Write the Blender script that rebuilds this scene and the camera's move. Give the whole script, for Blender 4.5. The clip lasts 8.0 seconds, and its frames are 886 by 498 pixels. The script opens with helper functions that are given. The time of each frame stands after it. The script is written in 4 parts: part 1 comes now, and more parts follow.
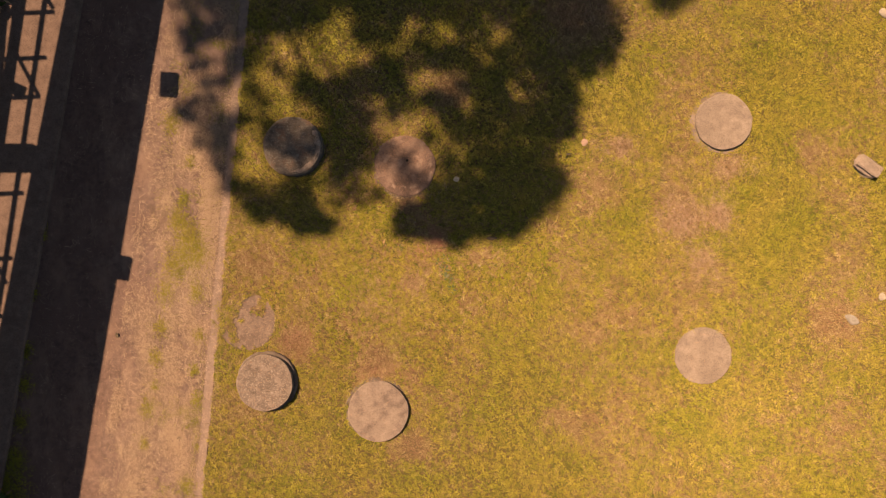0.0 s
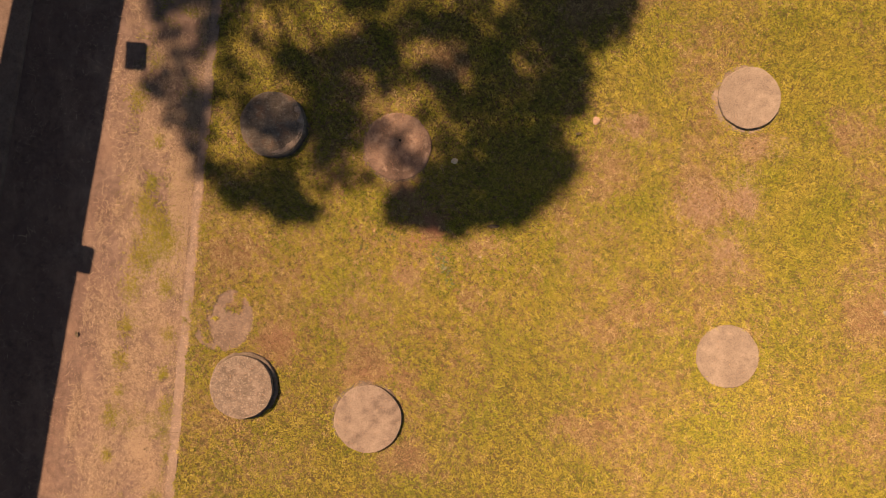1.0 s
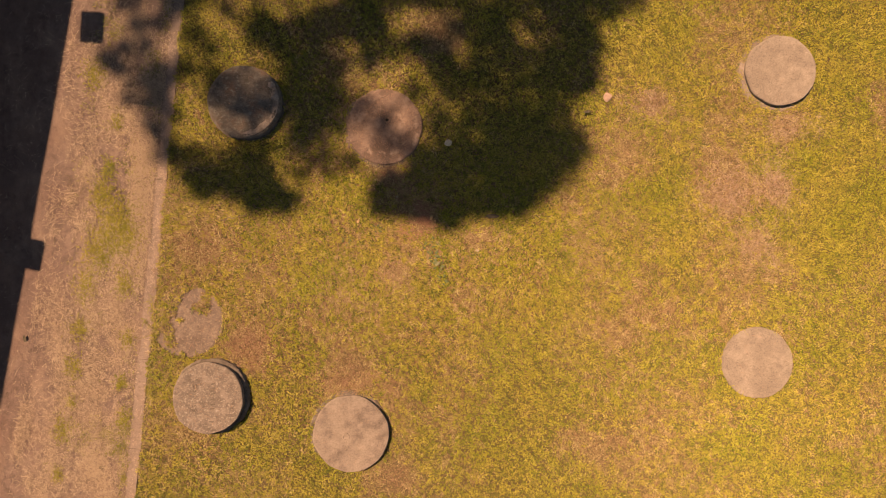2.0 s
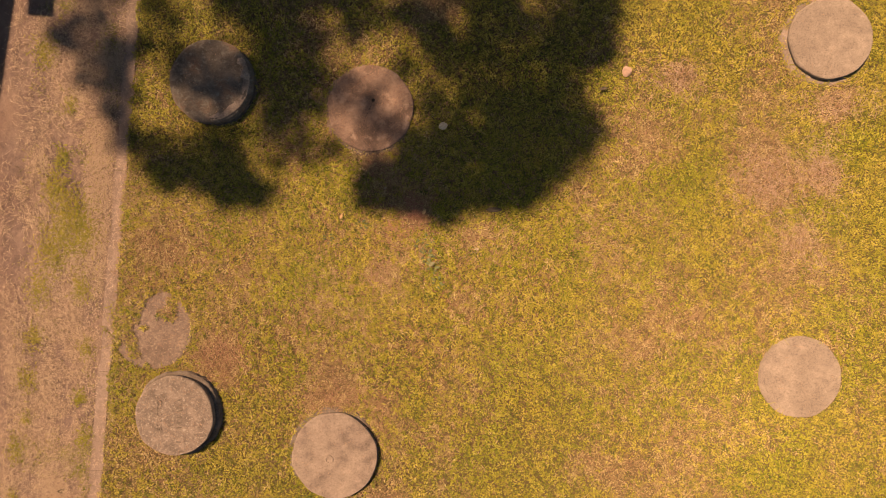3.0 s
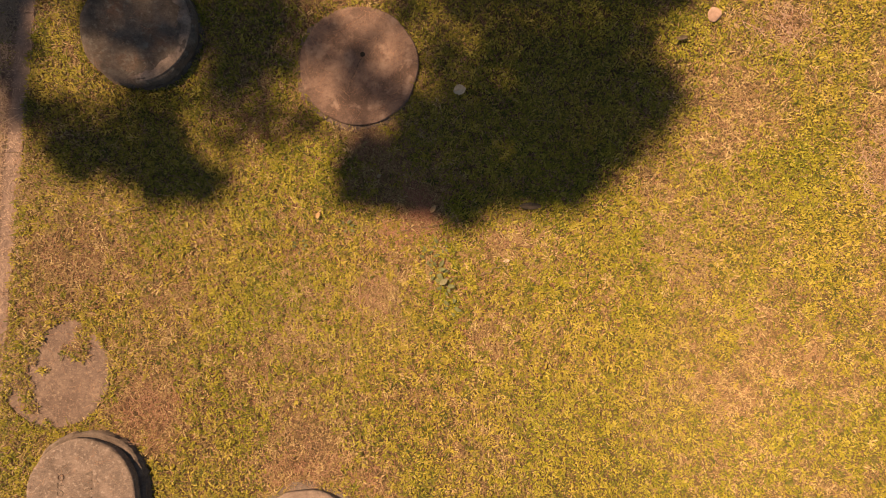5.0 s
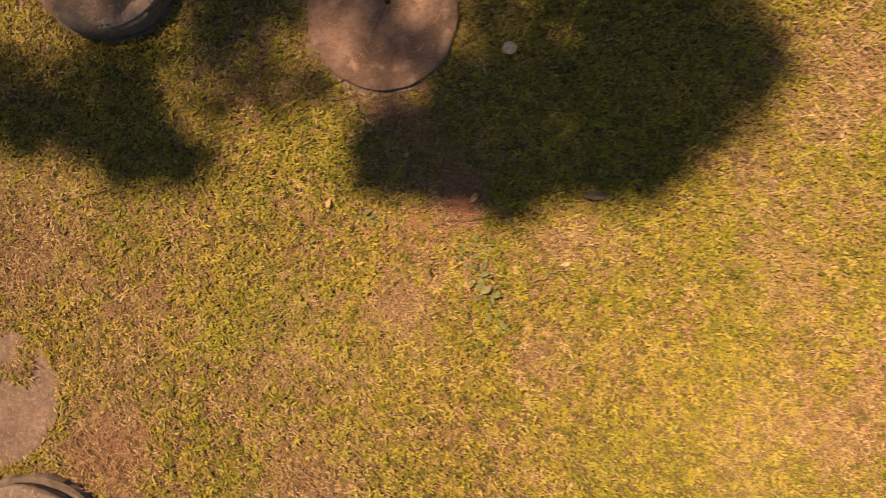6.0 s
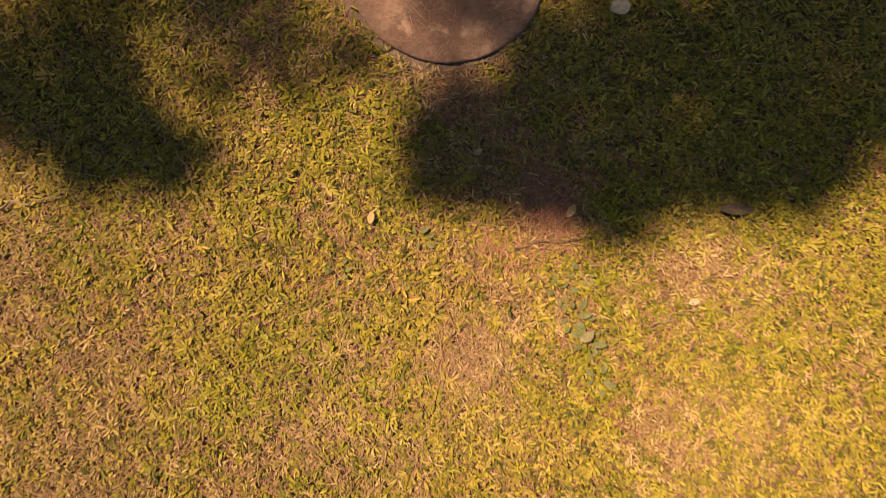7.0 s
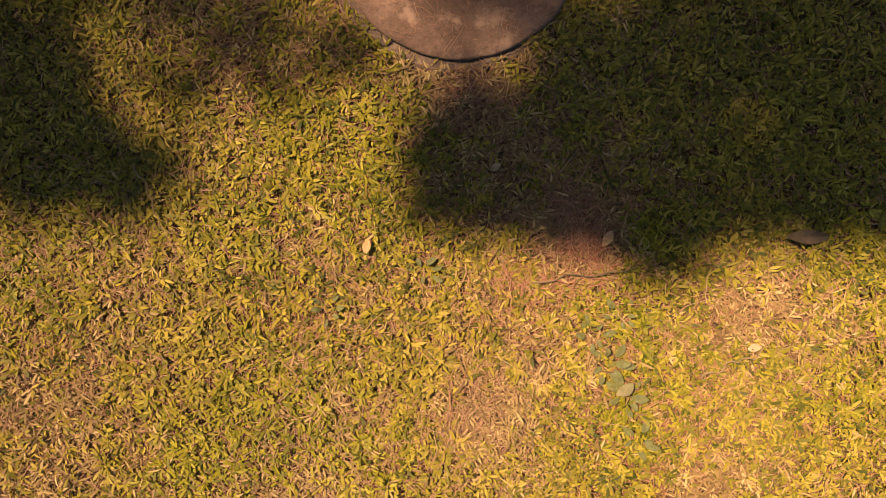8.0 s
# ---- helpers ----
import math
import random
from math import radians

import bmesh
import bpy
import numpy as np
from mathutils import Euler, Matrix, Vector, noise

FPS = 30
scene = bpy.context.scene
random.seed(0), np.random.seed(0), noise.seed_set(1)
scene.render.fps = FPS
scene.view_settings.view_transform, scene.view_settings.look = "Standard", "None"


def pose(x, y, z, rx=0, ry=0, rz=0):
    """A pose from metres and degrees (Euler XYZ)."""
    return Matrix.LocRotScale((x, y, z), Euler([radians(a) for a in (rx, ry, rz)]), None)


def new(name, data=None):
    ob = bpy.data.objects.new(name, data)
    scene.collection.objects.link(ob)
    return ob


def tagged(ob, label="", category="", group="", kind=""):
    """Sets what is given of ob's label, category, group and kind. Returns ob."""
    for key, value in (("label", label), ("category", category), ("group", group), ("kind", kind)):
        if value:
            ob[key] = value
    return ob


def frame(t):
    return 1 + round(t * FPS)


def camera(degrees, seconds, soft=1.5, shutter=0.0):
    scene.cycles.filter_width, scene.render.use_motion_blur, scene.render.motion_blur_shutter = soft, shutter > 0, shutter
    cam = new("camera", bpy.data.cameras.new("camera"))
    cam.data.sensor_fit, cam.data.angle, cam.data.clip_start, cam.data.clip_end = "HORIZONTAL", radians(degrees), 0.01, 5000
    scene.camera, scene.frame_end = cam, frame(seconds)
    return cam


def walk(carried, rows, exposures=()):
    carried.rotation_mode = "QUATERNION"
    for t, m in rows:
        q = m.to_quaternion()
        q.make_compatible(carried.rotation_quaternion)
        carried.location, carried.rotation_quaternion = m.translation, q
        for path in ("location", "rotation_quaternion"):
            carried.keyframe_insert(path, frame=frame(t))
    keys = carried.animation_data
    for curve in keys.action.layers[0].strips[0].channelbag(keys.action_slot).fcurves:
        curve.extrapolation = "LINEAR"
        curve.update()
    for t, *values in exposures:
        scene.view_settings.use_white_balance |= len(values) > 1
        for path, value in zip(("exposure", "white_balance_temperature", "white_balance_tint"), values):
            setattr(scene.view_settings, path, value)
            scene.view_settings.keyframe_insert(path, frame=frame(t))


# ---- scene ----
cam = camera(72.0, 8.0, soft=0.35, shutter=0.3)
# seconds, x, y, height, then the small turns of the downward-looking camera in degrees
PATH = [
    (0.0, 0.000, 0.000, 8.500, -0.006, -0.035, 0.000),
    (0.5, -0.041, -0.058, 8.080, -0.062, -0.438, 0.012),
    (1.0, -0.009, -0.174, 7.673, 0.309, -0.410, -0.001),
    (1.5, 0.055, -0.288, 7.255, 0.829, -0.178, -0.067),
    (1.7, 0.072, -0.321, 7.080, 0.994, -0.193, -0.101),
    (2.8, 0.316, -0.194, 6.163, -0.434, 1.240, -0.248),
    (3.0, 0.337, -0.171, 5.997, -0.564, 1.497, -0.323),
    (3.5, 0.268, -0.167, 5.581, -0.290, 1.323, -0.406),
    (4.0, 0.201, -0.137, 5.153, -0.379, 1.159, -0.459),
    (4.5, 0.163, -0.154, 4.744, 0.056, 1.201, -0.471),
    (4.7, 0.169, -0.164, 4.585, 0.252, 1.284, -0.473),
    (5.8, 0.116, -0.208, 3.600, 0.788, 1.397, 0.449),
    (6.0, -0.146, -0.202, 3.440, 0.855, 0.416, 0.481),
    (6.5, -0.537, -0.184, 2.995, 0.427, -1.841, 0.615),
    (7.0, -0.547, -0.038, 2.530, 0.239, -0.672, 0.727),
    (7.5, -0.550, 0.131, 2.234, -0.968, -0.185, 0.869),
    (8.0, -0.558, 0.124, 2.118, -0.944, -0.108, 0.877),
]
STOPS, KELVIN, TINT = 1.10, 8000, 5
walk(cam, [(t, pose(x, y, z, rx, ry, rz)) for t, x, y, z, rx, ry, rz in PATH],
     exposures=[(0.0, STOPS, KELVIN, TINT), (8.0, STOPS, KELVIN, TINT)])

# ---- light: a high sun and a clear sky ----
RAY = Vector((0.476, -0.291, -1.0)).normalized()      # the way the sunlight travels
sun_data = bpy.data.lights.new("sun", "SUN")
sun_data.energy, sun_data.angle, sun_data.color = 5.0, radians(0.53), (1.0, 0.745, 0.55)
sun = new("sun", sun_data)
sun.matrix_world = Matrix.Translation((-8, 5, 30)) @ RAY.to_track_quat("-Z", "Y").to_matrix().to_4x4()
world = bpy.data.worlds.new("sky")
scene.world = world
world.use_nodes = True
sky = world.node_tree.nodes.new("ShaderNodeTexSky")
sky.sky_type, sky.sun_disc = "NISHITA", False
sky.sun_elevation = math.asin(-RAY.z)
sky.sun_rotation = math.atan2(-RAY.x, -RAY.y)
world.node_tree.links.new(sky.outputs[0], world.node_tree.nodes["Background"].inputs[0])
world.node_tree.nodes["Background"].inputs[1].default_value = 0.039


# ---- materials ----
class Mat:
    """A small builder for procedural node materials."""

    def __init__(self, name, rough=0.8, metal=0.0, spec=0.3):
        self.m = bpy.data.materials.new(name)
        self.m.use_nodes = True
        self.t = self.m.node_tree
        self.b = self.t.nodes["Principled BSDF"]
        self.b.inputs["Roughness"].default_value = rough
        self.b.inputs["Metallic"].default_value = metal
        self.b.inputs["Specular IOR Level"].default_value = spec
        self.b.inputs["Diffuse Roughness"].default_value = 1.0
        self.geo = self.t.nodes.new("ShaderNodeNewGeometry")
        self.pos = self.geo.outputs["Position"]

    def link(self, a, b):
        self.t.links.new(a, b)

    def noise(self, scale, detail=4, rough=0.6, vec=None, stretch=None, shift=0.0):
        n = self.t.nodes.new("ShaderNodeTexNoise")
        n.inputs["Scale"].default_value = scale
        n.inputs["Detail"].default_value = detail
        n.inputs["Roughness"].default_value = rough
        mp = self.t.nodes.new("ShaderNodeMapping")
        mp.inputs["Location"].default_value = (shift, shift * 1.7, shift * 0.6)
        if stretch:
            mp.inputs["Scale"].default_value = stretch
        self.link(vec or self.pos, mp.inputs[0])
        self.link(mp.outputs[0], n.inputs["Vector"])
        return n.outputs["Fac"]

    def ramp(self, fac, stops):
        r = self.t.nodes.new("ShaderNodeValToRGB")
        e = r.color_ramp.elements
        while len(e) < len(stops):
            e.new(0.5)
        for k, (p, c) in zip(e, stops):
            k.position, k.color = p, (*c, 1) if len(c) == 3 else c
        self.link(fac, r.inputs[0])
        return r.outputs[0]

    def mix(self, fac, a, b, mode="MIX"):
        n = self.t.nodes.new("ShaderNodeMix")
        n.data_type, n.blend_type = "RGBA", mode
        for s, v in ((n.inputs["Factor"], fac), (n.inputs[6], a), (n.inputs[7], b)):
            if isinstance(v, (int, float)):
                s.default_value = v
            elif isinstance(v, tuple):
                s.default_value = (*v, 1)
            else:
                self.link(v, s)
        return n.outputs[2]

    def math(self, op, a, b=0.0):
        n = self.t.nodes.new("ShaderNodeMath")
        n.operation = op
        for s, v in zip(n.inputs, (a, b)):
            if isinstance(v, (int, float)):
                s.default_value = v
            else:
                self.link(v, s)
        return n.outputs[0]

    def colour(self, c):
        if isinstance(c, tuple):
            self.b.inputs["Base Color"].default_value = (*c, 1)
        else:
            self.link(c, self.b.inputs["Base Color"])
        return self

    def bump(self, height, strength=0.4, distance=0.01):
        n = self.t.nodes.new("ShaderNodeBump")
        n.inputs["Strength"].default_value, n.inputs["Distance"].default_value = strength, distance
        self.link(height, n.inputs["Height"])
        self.link(n.outputs[0], self.b.inputs["Normal"])
        return self


def soil_material():
    m = Mat("thatch_and_soil", 0.95, spec=0.1)
    fine, mid, wide = m.noise(210, 6, 0.75), m.noise(30, 6, 0.7), m.noise(0.8, 3, shift=3)
    fibre = m.noise(60, 5, 0.7, stretch=(1.0, 5.0, 1.0), shift=4)
    fine = m.math("ADD", m.math("MULTIPLY", fine, 0.55), m.math("MULTIPLY", fibre, 0.45))
    c = m.ramp(fine, [(0.36, (0.03, 0.02, 0.012)), (0.5, (0.11, 0.073, 0.042)), (0.66, (0.28, 0.19, 0.11))])
    c = m.mix(m.ramp(mid, [(0.42, (0, 0, 0)), (0.62, (0.6, 0.6, 0.6))]), c, (0.11, 0.066, 0.04))
    c = m.mix(m.math("MULTIPLY", wide, 0.3), c, (0.15, 0.12, 0.045))
    return m.colour(c).bump(fine, 0.8, 0.02).m


def turf_material():
    """The far lawn, where blades can no longer be told apart."""
    m = Mat("far_turf", 0.95, spec=0.1)
    fine, mid, wide = m.noise(45, 6, 0.75), m.noise(5, 5, 0.65), m.noise(0.6, 4, 0.6, shift=3)
    c = m.ramp(fine, [(0.34, (0.03, 0.026, 0.009)), (0.5, (0.12, 0.10, 0.022)), (0.68, (0.26, 0.205, 0.05))])
    c = m.mix(m.ramp(mid, [(0.5, (0, 0, 0)), (0.7, (0.6, 0.6, 0.6))]), c, (0.20, 0.135, 0.062))
    c = m.mix(m.ramp(wide, [(0.45, (0, 0, 0)), (0.7, (0.5, 0.5, 0.5))]), c, (0.12, 0.11, 0.022))
    return m.colour(c).bump(fine, 0.9, 0.03).m


def blade_material(name, shades, rough=0.55, thin=0.25, fresh=(1.0, 1.0, 1.0)):
    """Blades that differ one by one, with slow drifts of tone over the ground."""
    m = Mat(name, rough, spec=0.25)
    tone = m.t.nodes.new("ShaderNodeAttribute")
    tone.attribute_name = "tone"
    pick = m.math("ADD", m.math("MULTIPLY", m.geo.outputs["Random Per Island"], 0.5), m.math("ADD", tone.outputs["Fac"], 0.25))
    one = m.ramp(pick, shades)
    drift = m.noise(1.3, 3, 0.6, shift=1.0)
    c = m.mix(m.ramp(drift, [(0.35, (0, 0, 0)), (0.7, (0.45, 0.45, 0.45))]), one,
              m.mix(0.5, one, tuple(0.75 * v for v in shades[-1][1])))
    lush = m.noise(1.7, 2, 0.5, shift=12.0)
    c = m.mix(m.ramp(lush, [(0.42, (0, 0, 0)), (0.66, (1, 1, 1))]), c, m.mix(1.0, c, fresh, "MULTIPLY"))
    m.colour(c)
    tr = m.t.nodes.new("ShaderNodeBsdfTranslucent")
    m.link(c, tr.inputs[0])
    mx = m.t.nodes.new("ShaderNodeMixShader")
    mx.inputs[0].default_value = thin
    m.link(m.b.outputs[0], mx.inputs[1])
    m.link(tr.outputs[0], mx.inputs[2])
    m.link(mx.outputs[0], m.t.nodes["Material Output"].inputs[0])
    return m.m


def concrete_material(name, light, dark, stain, stain_at=(0.5, 0.68), grain=160, lichen=None, shift=0.0, spots=38):
    m = Mat(name, 0.9, spec=0.2)
    fine, mid, wide = m.noise(grain, 5, 0.7), m.noise(10, 5, 0.6, shift=shift), m.noise(4.2, 4, 0.6, shift=shift + 5)
    c = m.mix(m.ramp(mid, [(0.35, (0, 0, 0)), (0.68, (1, 1, 1))]), dark, light)
    c = m.mix(m.ramp(wide, [(stain_at[0], (0, 0, 0)), (stain_at[1], (0.85, 0.85, 0.85))]), c, stain)
    c = m.mix(0.5, c, m.ramp(fine, [(0.32, (0.4, 0.4, 0.4)), (0.5, (0.95, 0.95, 0.95)), (0.7, (1.4, 1.35, 1.3))]), "MULTIPLY")
    pits = m.noise(48, 6, 0.75, shift=shift + 2)
    c = m.mix(0.6, c, m.ramp(pits, [(0.34, (0.5, 0.47, 0.45)), (0.48, (0.95, 0.95, 0.95)), (0.66, (1.2, 1.17, 1.15))]), "MULTIPLY")
    if lichen:
        dots = m.noise(spots, 5, 0.7, shift=shift + 9)
        c = m.mix(m.ramp(dots, [(0.54, (0, 0, 0)), (0.64, (1, 1, 1))]), c, lichen)
    h = m.math("ADD", m.math("MULTIPLY", mid, 0.7), m.math("ADD", m.math("MULTIPLY", fine, 0.5), m.math("MULTIPLY", pits, 0.5)))
    return m.colour(c).bump(h, 0.7, 0.014).m


def road_material():
    m = Mat("packed_earth_road", 0.93, spec=0.15)
    fine, mid, wide = m.noise(120, 6, 0.72), m.noise(11, 6, 0.7), m.noise(1.4, 4, 0.6, shift=2)
    streak = m.noise(3.4, 6, 0.7, stretch=(1.0, 0.4, 1.0), shift=7)
    c = m.mix(m.ramp(mid, [(0.36, (0, 0, 0)), (0.66, (1, 1, 1))]), (0.135, 0.088, 0.076), (0.22, 0.143, 0.121))
    c = m.mix(m.ramp(streak, [(0.45, (0, 0, 0)), (0.66, (0.8, 0.8, 0.8))]), c, (0.29, 0.192, 0.15))
    c = m.mix(m.ramp(wide, [(0.48, (0, 0, 0)), (0.62, (0.75, 0.75, 0.75))]), c, (0.18, 0.116, 0.10))
    c = m.mix(0.7, c, m.ramp(fine, [(0.3, (0.55, 0.55, 0.55)), (0.53, (1, 1, 1)), (0.72, (1.4, 1.35, 1.28))]), "MULTIPLY")
    # the side towards the sidewalk is worn down to darker packed earth
    sep = m.t.nodes.new("ShaderNodeSeparateXYZ")
    m.link(m.pos, sep.inputs[0])
    across = m.math("SUBTRACT", sep.outputs[0], m.math("MULTIPLY", sep.outputs[1], 0.13))
    worn = m.math("ADD", m.math("MULTIPLY", m.math("ADD", across, 4.0), -1.1), m.math("MULTIPLY", m.math("SUBTRACT", m.noise(2.2, 5, 0.65, shift=13), 0.5), 2.2))
    c = m.mix(m.ramp(worn, [(0.0, (0, 0, 0)), (0.9, (0.9, 0.9, 0.9))]), c, m.mix(1.0, c, (0.76, 0.69, 0.69), "MULTIPLY"))
    h = m.math("ADD", mid, m.math("MULTIPLY", fine, 0.4))
    return m.colour(c).bump(h, 1.0, 0.02).m


def plain_material(name, light, dark, scale=20.0, rough=0.8, metal=0.0, depth=0.004):
    m = Mat(name, rough, metal)
    n = m.noise(scale, 5, 0.65)
    m.colour(m.ramp(n, [(0.35, dark), (0.65, light)]))
    return m.bump(m.noise(scale * 4, 4), 0.4, depth).m


SOIL = soil_material()
GREEN = blade_material("lawn_blades", [(0.0, (0.05, 0.06, 0.012)), (0.3, (0.165, 0.148, 0.022)), (0.7, (0.345, 0.266, 0.038)), (1.0, (0.47, 0.365, 0.09))], 0.6, fresh=(0.84, 0.94, 0.68))
DRY = blade_material("dry_blades", [(0.0, (0.11, 0.062, 0.032)), (0.4, (0.225, 0.143, 0.064)), (0.75, (0.36, 0.247, 0.11)), (1.0, (0.50, 0.37, 0.19))], 0.7, 0.15)
STRAW = blade_material("needle_litter", [(0.0, (0.11, 0.045, 0.03)), (0.45, (0.28, 0.128, 0.08)), (0.8, (0.44, 0.26, 0.165)), (1.0, (0.60, 0.43, 0.30))], 0.75, 0.05)
ROAD = road_material()
RUST = blade_material("rust_needles", [(0.0, (0.13, 0.045, 0.03)), (0.45, (0.32, 0.13, 0.085)), (0.8, (0.46, 0.245, 0.165)), (1.0, (0.6, 0.42, 0.3))], 0.75, 0.05)
CLIPPINGS = blade_material("bleached_clippings", [(0.0, (0.22, 0.14, 0.10)), (0.4, (0.39, 0.262, 0.187)), (0.75, (0.53, 0.38, 0.275)), (1.0, (0.68, 0.53, 0.40))], 0.75, 0.1)
TURF = turf_material()
KERB = concrete_material("kerb_concrete", (0.30, 0.21, 0.176), (0.215, 0.149, 0.126), (0.24, 0.163, 0.133))
WALKWAY = concrete_material("sidewalk_concrete", (0.21, 0.137, 0.113), (0.16, 0.103, 0.086), (0.13, 0.083, 0.07))
LEAF = blade_material("tree_leaves", [(0.0, (0.03, 0.05, 0.012)), (0.6, (0.05, 0.085, 0.02)), (1.0, (0.09, 0.12, 0.03))], 0.5, 0.12)
BARK = plain_material("bark", (0.2, 0.14, 0.09), (0.09, 0.06, 0.04), 12, 0.95, 0, 0.03)
STEEL = plain_material("painted_steel", (0.3, 0.3, 0.29), (0.2, 0.19, 0.18), 15, 0.5, 0.2)
SHEET = plain_material("roof_sheet", (0.42, 0.4, 0.37), (0.28, 0.25, 0.22), 5, 0.5, 0.3)
# near-black that paints in the dark of the lid's hole and crack
NEARBLACK = plain_material("hole_and_crack_black", (0.02, 0.013, 0.01), (0.008, 0.006, 0.005), 60, 0.9, 0.0)


# ---- mesh helpers ----
def mesh_object(name, verts, faces, material, parent=None, label="", smooth=False):
    me = bpy.data.meshes.new(name)
    me.from_pydata([tuple(v) for v in verts], [], faces)
    me.materials.append(material)
    if smooth:
        me.polygons.foreach_set("use_smooth", [True] * len(me.polygons))
    me.update()
    ob = new(name, me)
    ob.parent = parent
    if label:
        ob["label"] = label
    return ob


def part(name, bm, material, parent, label="", smooth=False):
    me = bpy.data.meshes.new(name)
    bmesh.ops.recalc_face_normals(bm, faces=bm.faces)
    bm.to_mesh(me)
    bm.free()
    me.materials.append(material)
    if smooth:
        me.polygons.foreach_set("use_smooth", [True] * len(me.polygons))
    ob = new(name, me)
    ob.parent = parent
    if label:
        ob["label"] = label
    return ob


def big_mesh(name, verts, quads, tris, material, tone=None):
    """A large mesh from numpy arrays; tone: how light each point's blade is, about -0.5 to 0.5."""
    me = bpy.data.meshes.new(name)
    nq, nt = len(quads), len(tris)
    me.vertices.add(len(verts))
    me.vertices.foreach_set("co", np.ascontiguousarray(verts, dtype=np.float32).ravel())
    loops = np.concatenate([quads.ravel(), tris.ravel()]).astype(np.int32)
    me.loops.add(len(loops))
    me.loops.foreach_set("vertex_index", loops)
    me.polygons.add(nq + nt)
    starts = np.concatenate([np.arange(nq) * 4, nq * 4 + np.arange(nt) * 3]).astype(np.int32)
    me.polygons.foreach_set("loop_start", starts)
    me.materials.append(material)
    me.update(calc_edges=True)
    if tone is not None:
        me.attributes.new("tone", "FLOAT", "POINT").data.foreach_set("value", np.ascontiguousarray(tone, dtype=np.float32))
    me.validate()
    return new(name, me)


def box(bm, size, m, bevel=0.0):
    """A bevelled box of that size at the pose m."""
    r = bmesh.ops.create_cube(bm, size=1.0, matrix=m @ Matrix.Diagonal((*size, 1)))
    if bevel:
        edges = list({e for v in r["verts"] for e in v.link_edges})
        bmesh.ops.bevel(bm, geom=edges, offset=bevel, segments=2, affect="EDGES", profile=0.6)


def roughen(bm, amount, scale, seed=0.0):
    for v in bm.verts:
        v.co += amount * noise.noise_vector(v.co * scale + Vector((seed, seed * 2, 0)))


def thing(name, place, label, category, group="", turn=0.0):
    ob = new(name)
    ob.empty_display_size = 0.1
    ob.matrix_basis = pose(*place, 0, 0, turn)
    return tagged(ob, label, category, group)


# ---- ground, road, kerb, sidewalk ----
# Lines on the plan, x as a function of y: the kerb, and the sidewalk's edge
def kerb_x(y):
    return -3.075 + 0.0935 * y


def walk_x(y):
    return -5.57 + 0.165 * y


ground = mesh_object("ground", [(-400, -400, 0), (400, -400, 0), (400, 400, 0), (-400, 400, 0)], [(0, 1, 2, 3)], TURF)
tagged(ground, "dry yellow-green turf reaching into the distance", "ground", kind="structure")
bed = mesh_object("lawn_bed", [(-3.41, -3.85, 0.004), (6.75, -3.85, 0.004), (6.75, 3.9, 0.004), (-2.69, 3.9, 0.004)], [(0, 1, 2, 3)], SOIL)
tagged(bed, "brown soil and thatch under the dry lawn", "soil", kind="structure")

ys = np.linspace(-40, 40, 161)
verts, faces = [], []
for i, y in enumerate(ys):
    a, b = walk_x(y) - 0.1, kerb_x(y) - 0.05
    for k in range(13):
        x = a + (b - a) * k / 12
        verts.append((x, y, 0.012 + 0.010 * noise.noise(Vector((x * 1.3, y * 1.3, 0)))))
for i in range(len(ys) - 1):
    for k in range(12):
        j = i * 13 + k
        faces.append((j, j + 1, j + 14, j + 13))
road = mesh_object("road", verts, faces, ROAD, smooth=True)
tagged(road, "narrow packed earth road with dry grass clippings", "road", kind="structure")

kerb = tagged(new("kerb"), "worn flush concrete kerb between road and lawn", "kerb", kind="structure")
for i in range(-12, 13):
    y0, y1 = i * 1.0 - 0.43, (i + 1) * 1.0 - 0.4302
    bm = bmesh.new()
    ym = (y0 + y1) / 2
    box(bm, (0.125, y1 - y0, 0.16), pose(kerb_x(ym), ym, -0.066, 0, 0, -5.35), 0.0015)
    bmesh.ops.subdivide_edges(bm, edges=[e for e in bm.edges if e.calc_length() > 0.5], cuts=14)
    roughen(bm, 0.012, 5.0, 3.0)
    roughen(bm, 0.006, 17.0, 8.0)
    part("kerb_stone", bm, KERB, kerb)

sidewalk = tagged(new("sidewalk"), "pale concrete sidewalk with weeds along its edge", "sidewalk", kind="structure")
for i in range(-2, 2):
    y0, y1 = i * 8.0 - 4.2, i * 8.0 + 3.795
    bm = bmesh.new()
    ring = [bm.verts.new(v) for v in ((walk_x(y0) - 2.2, y0, -0.02), (walk_x(y0), y0, -0.02), (walk_x(y1), y1, -0.02), (walk_x(y1) - 2.2, y1, -0.02))]
    f = bm.faces.new(ring)
    up = bmesh.ops.extrude_face_region(bm, geom=[f])
    bmesh.ops.translate(bm, vec=(0, 0, 0.10), verts=[v for v in up["geom"] if isinstance(v, bmesh.types.BMVert)])
    bmesh.ops.bevel(bm, geom=list(bm.edges), offset=0.01, segments=1, affect="EDGES")
    part("slab", bm, WALKWAY, sidewalk)


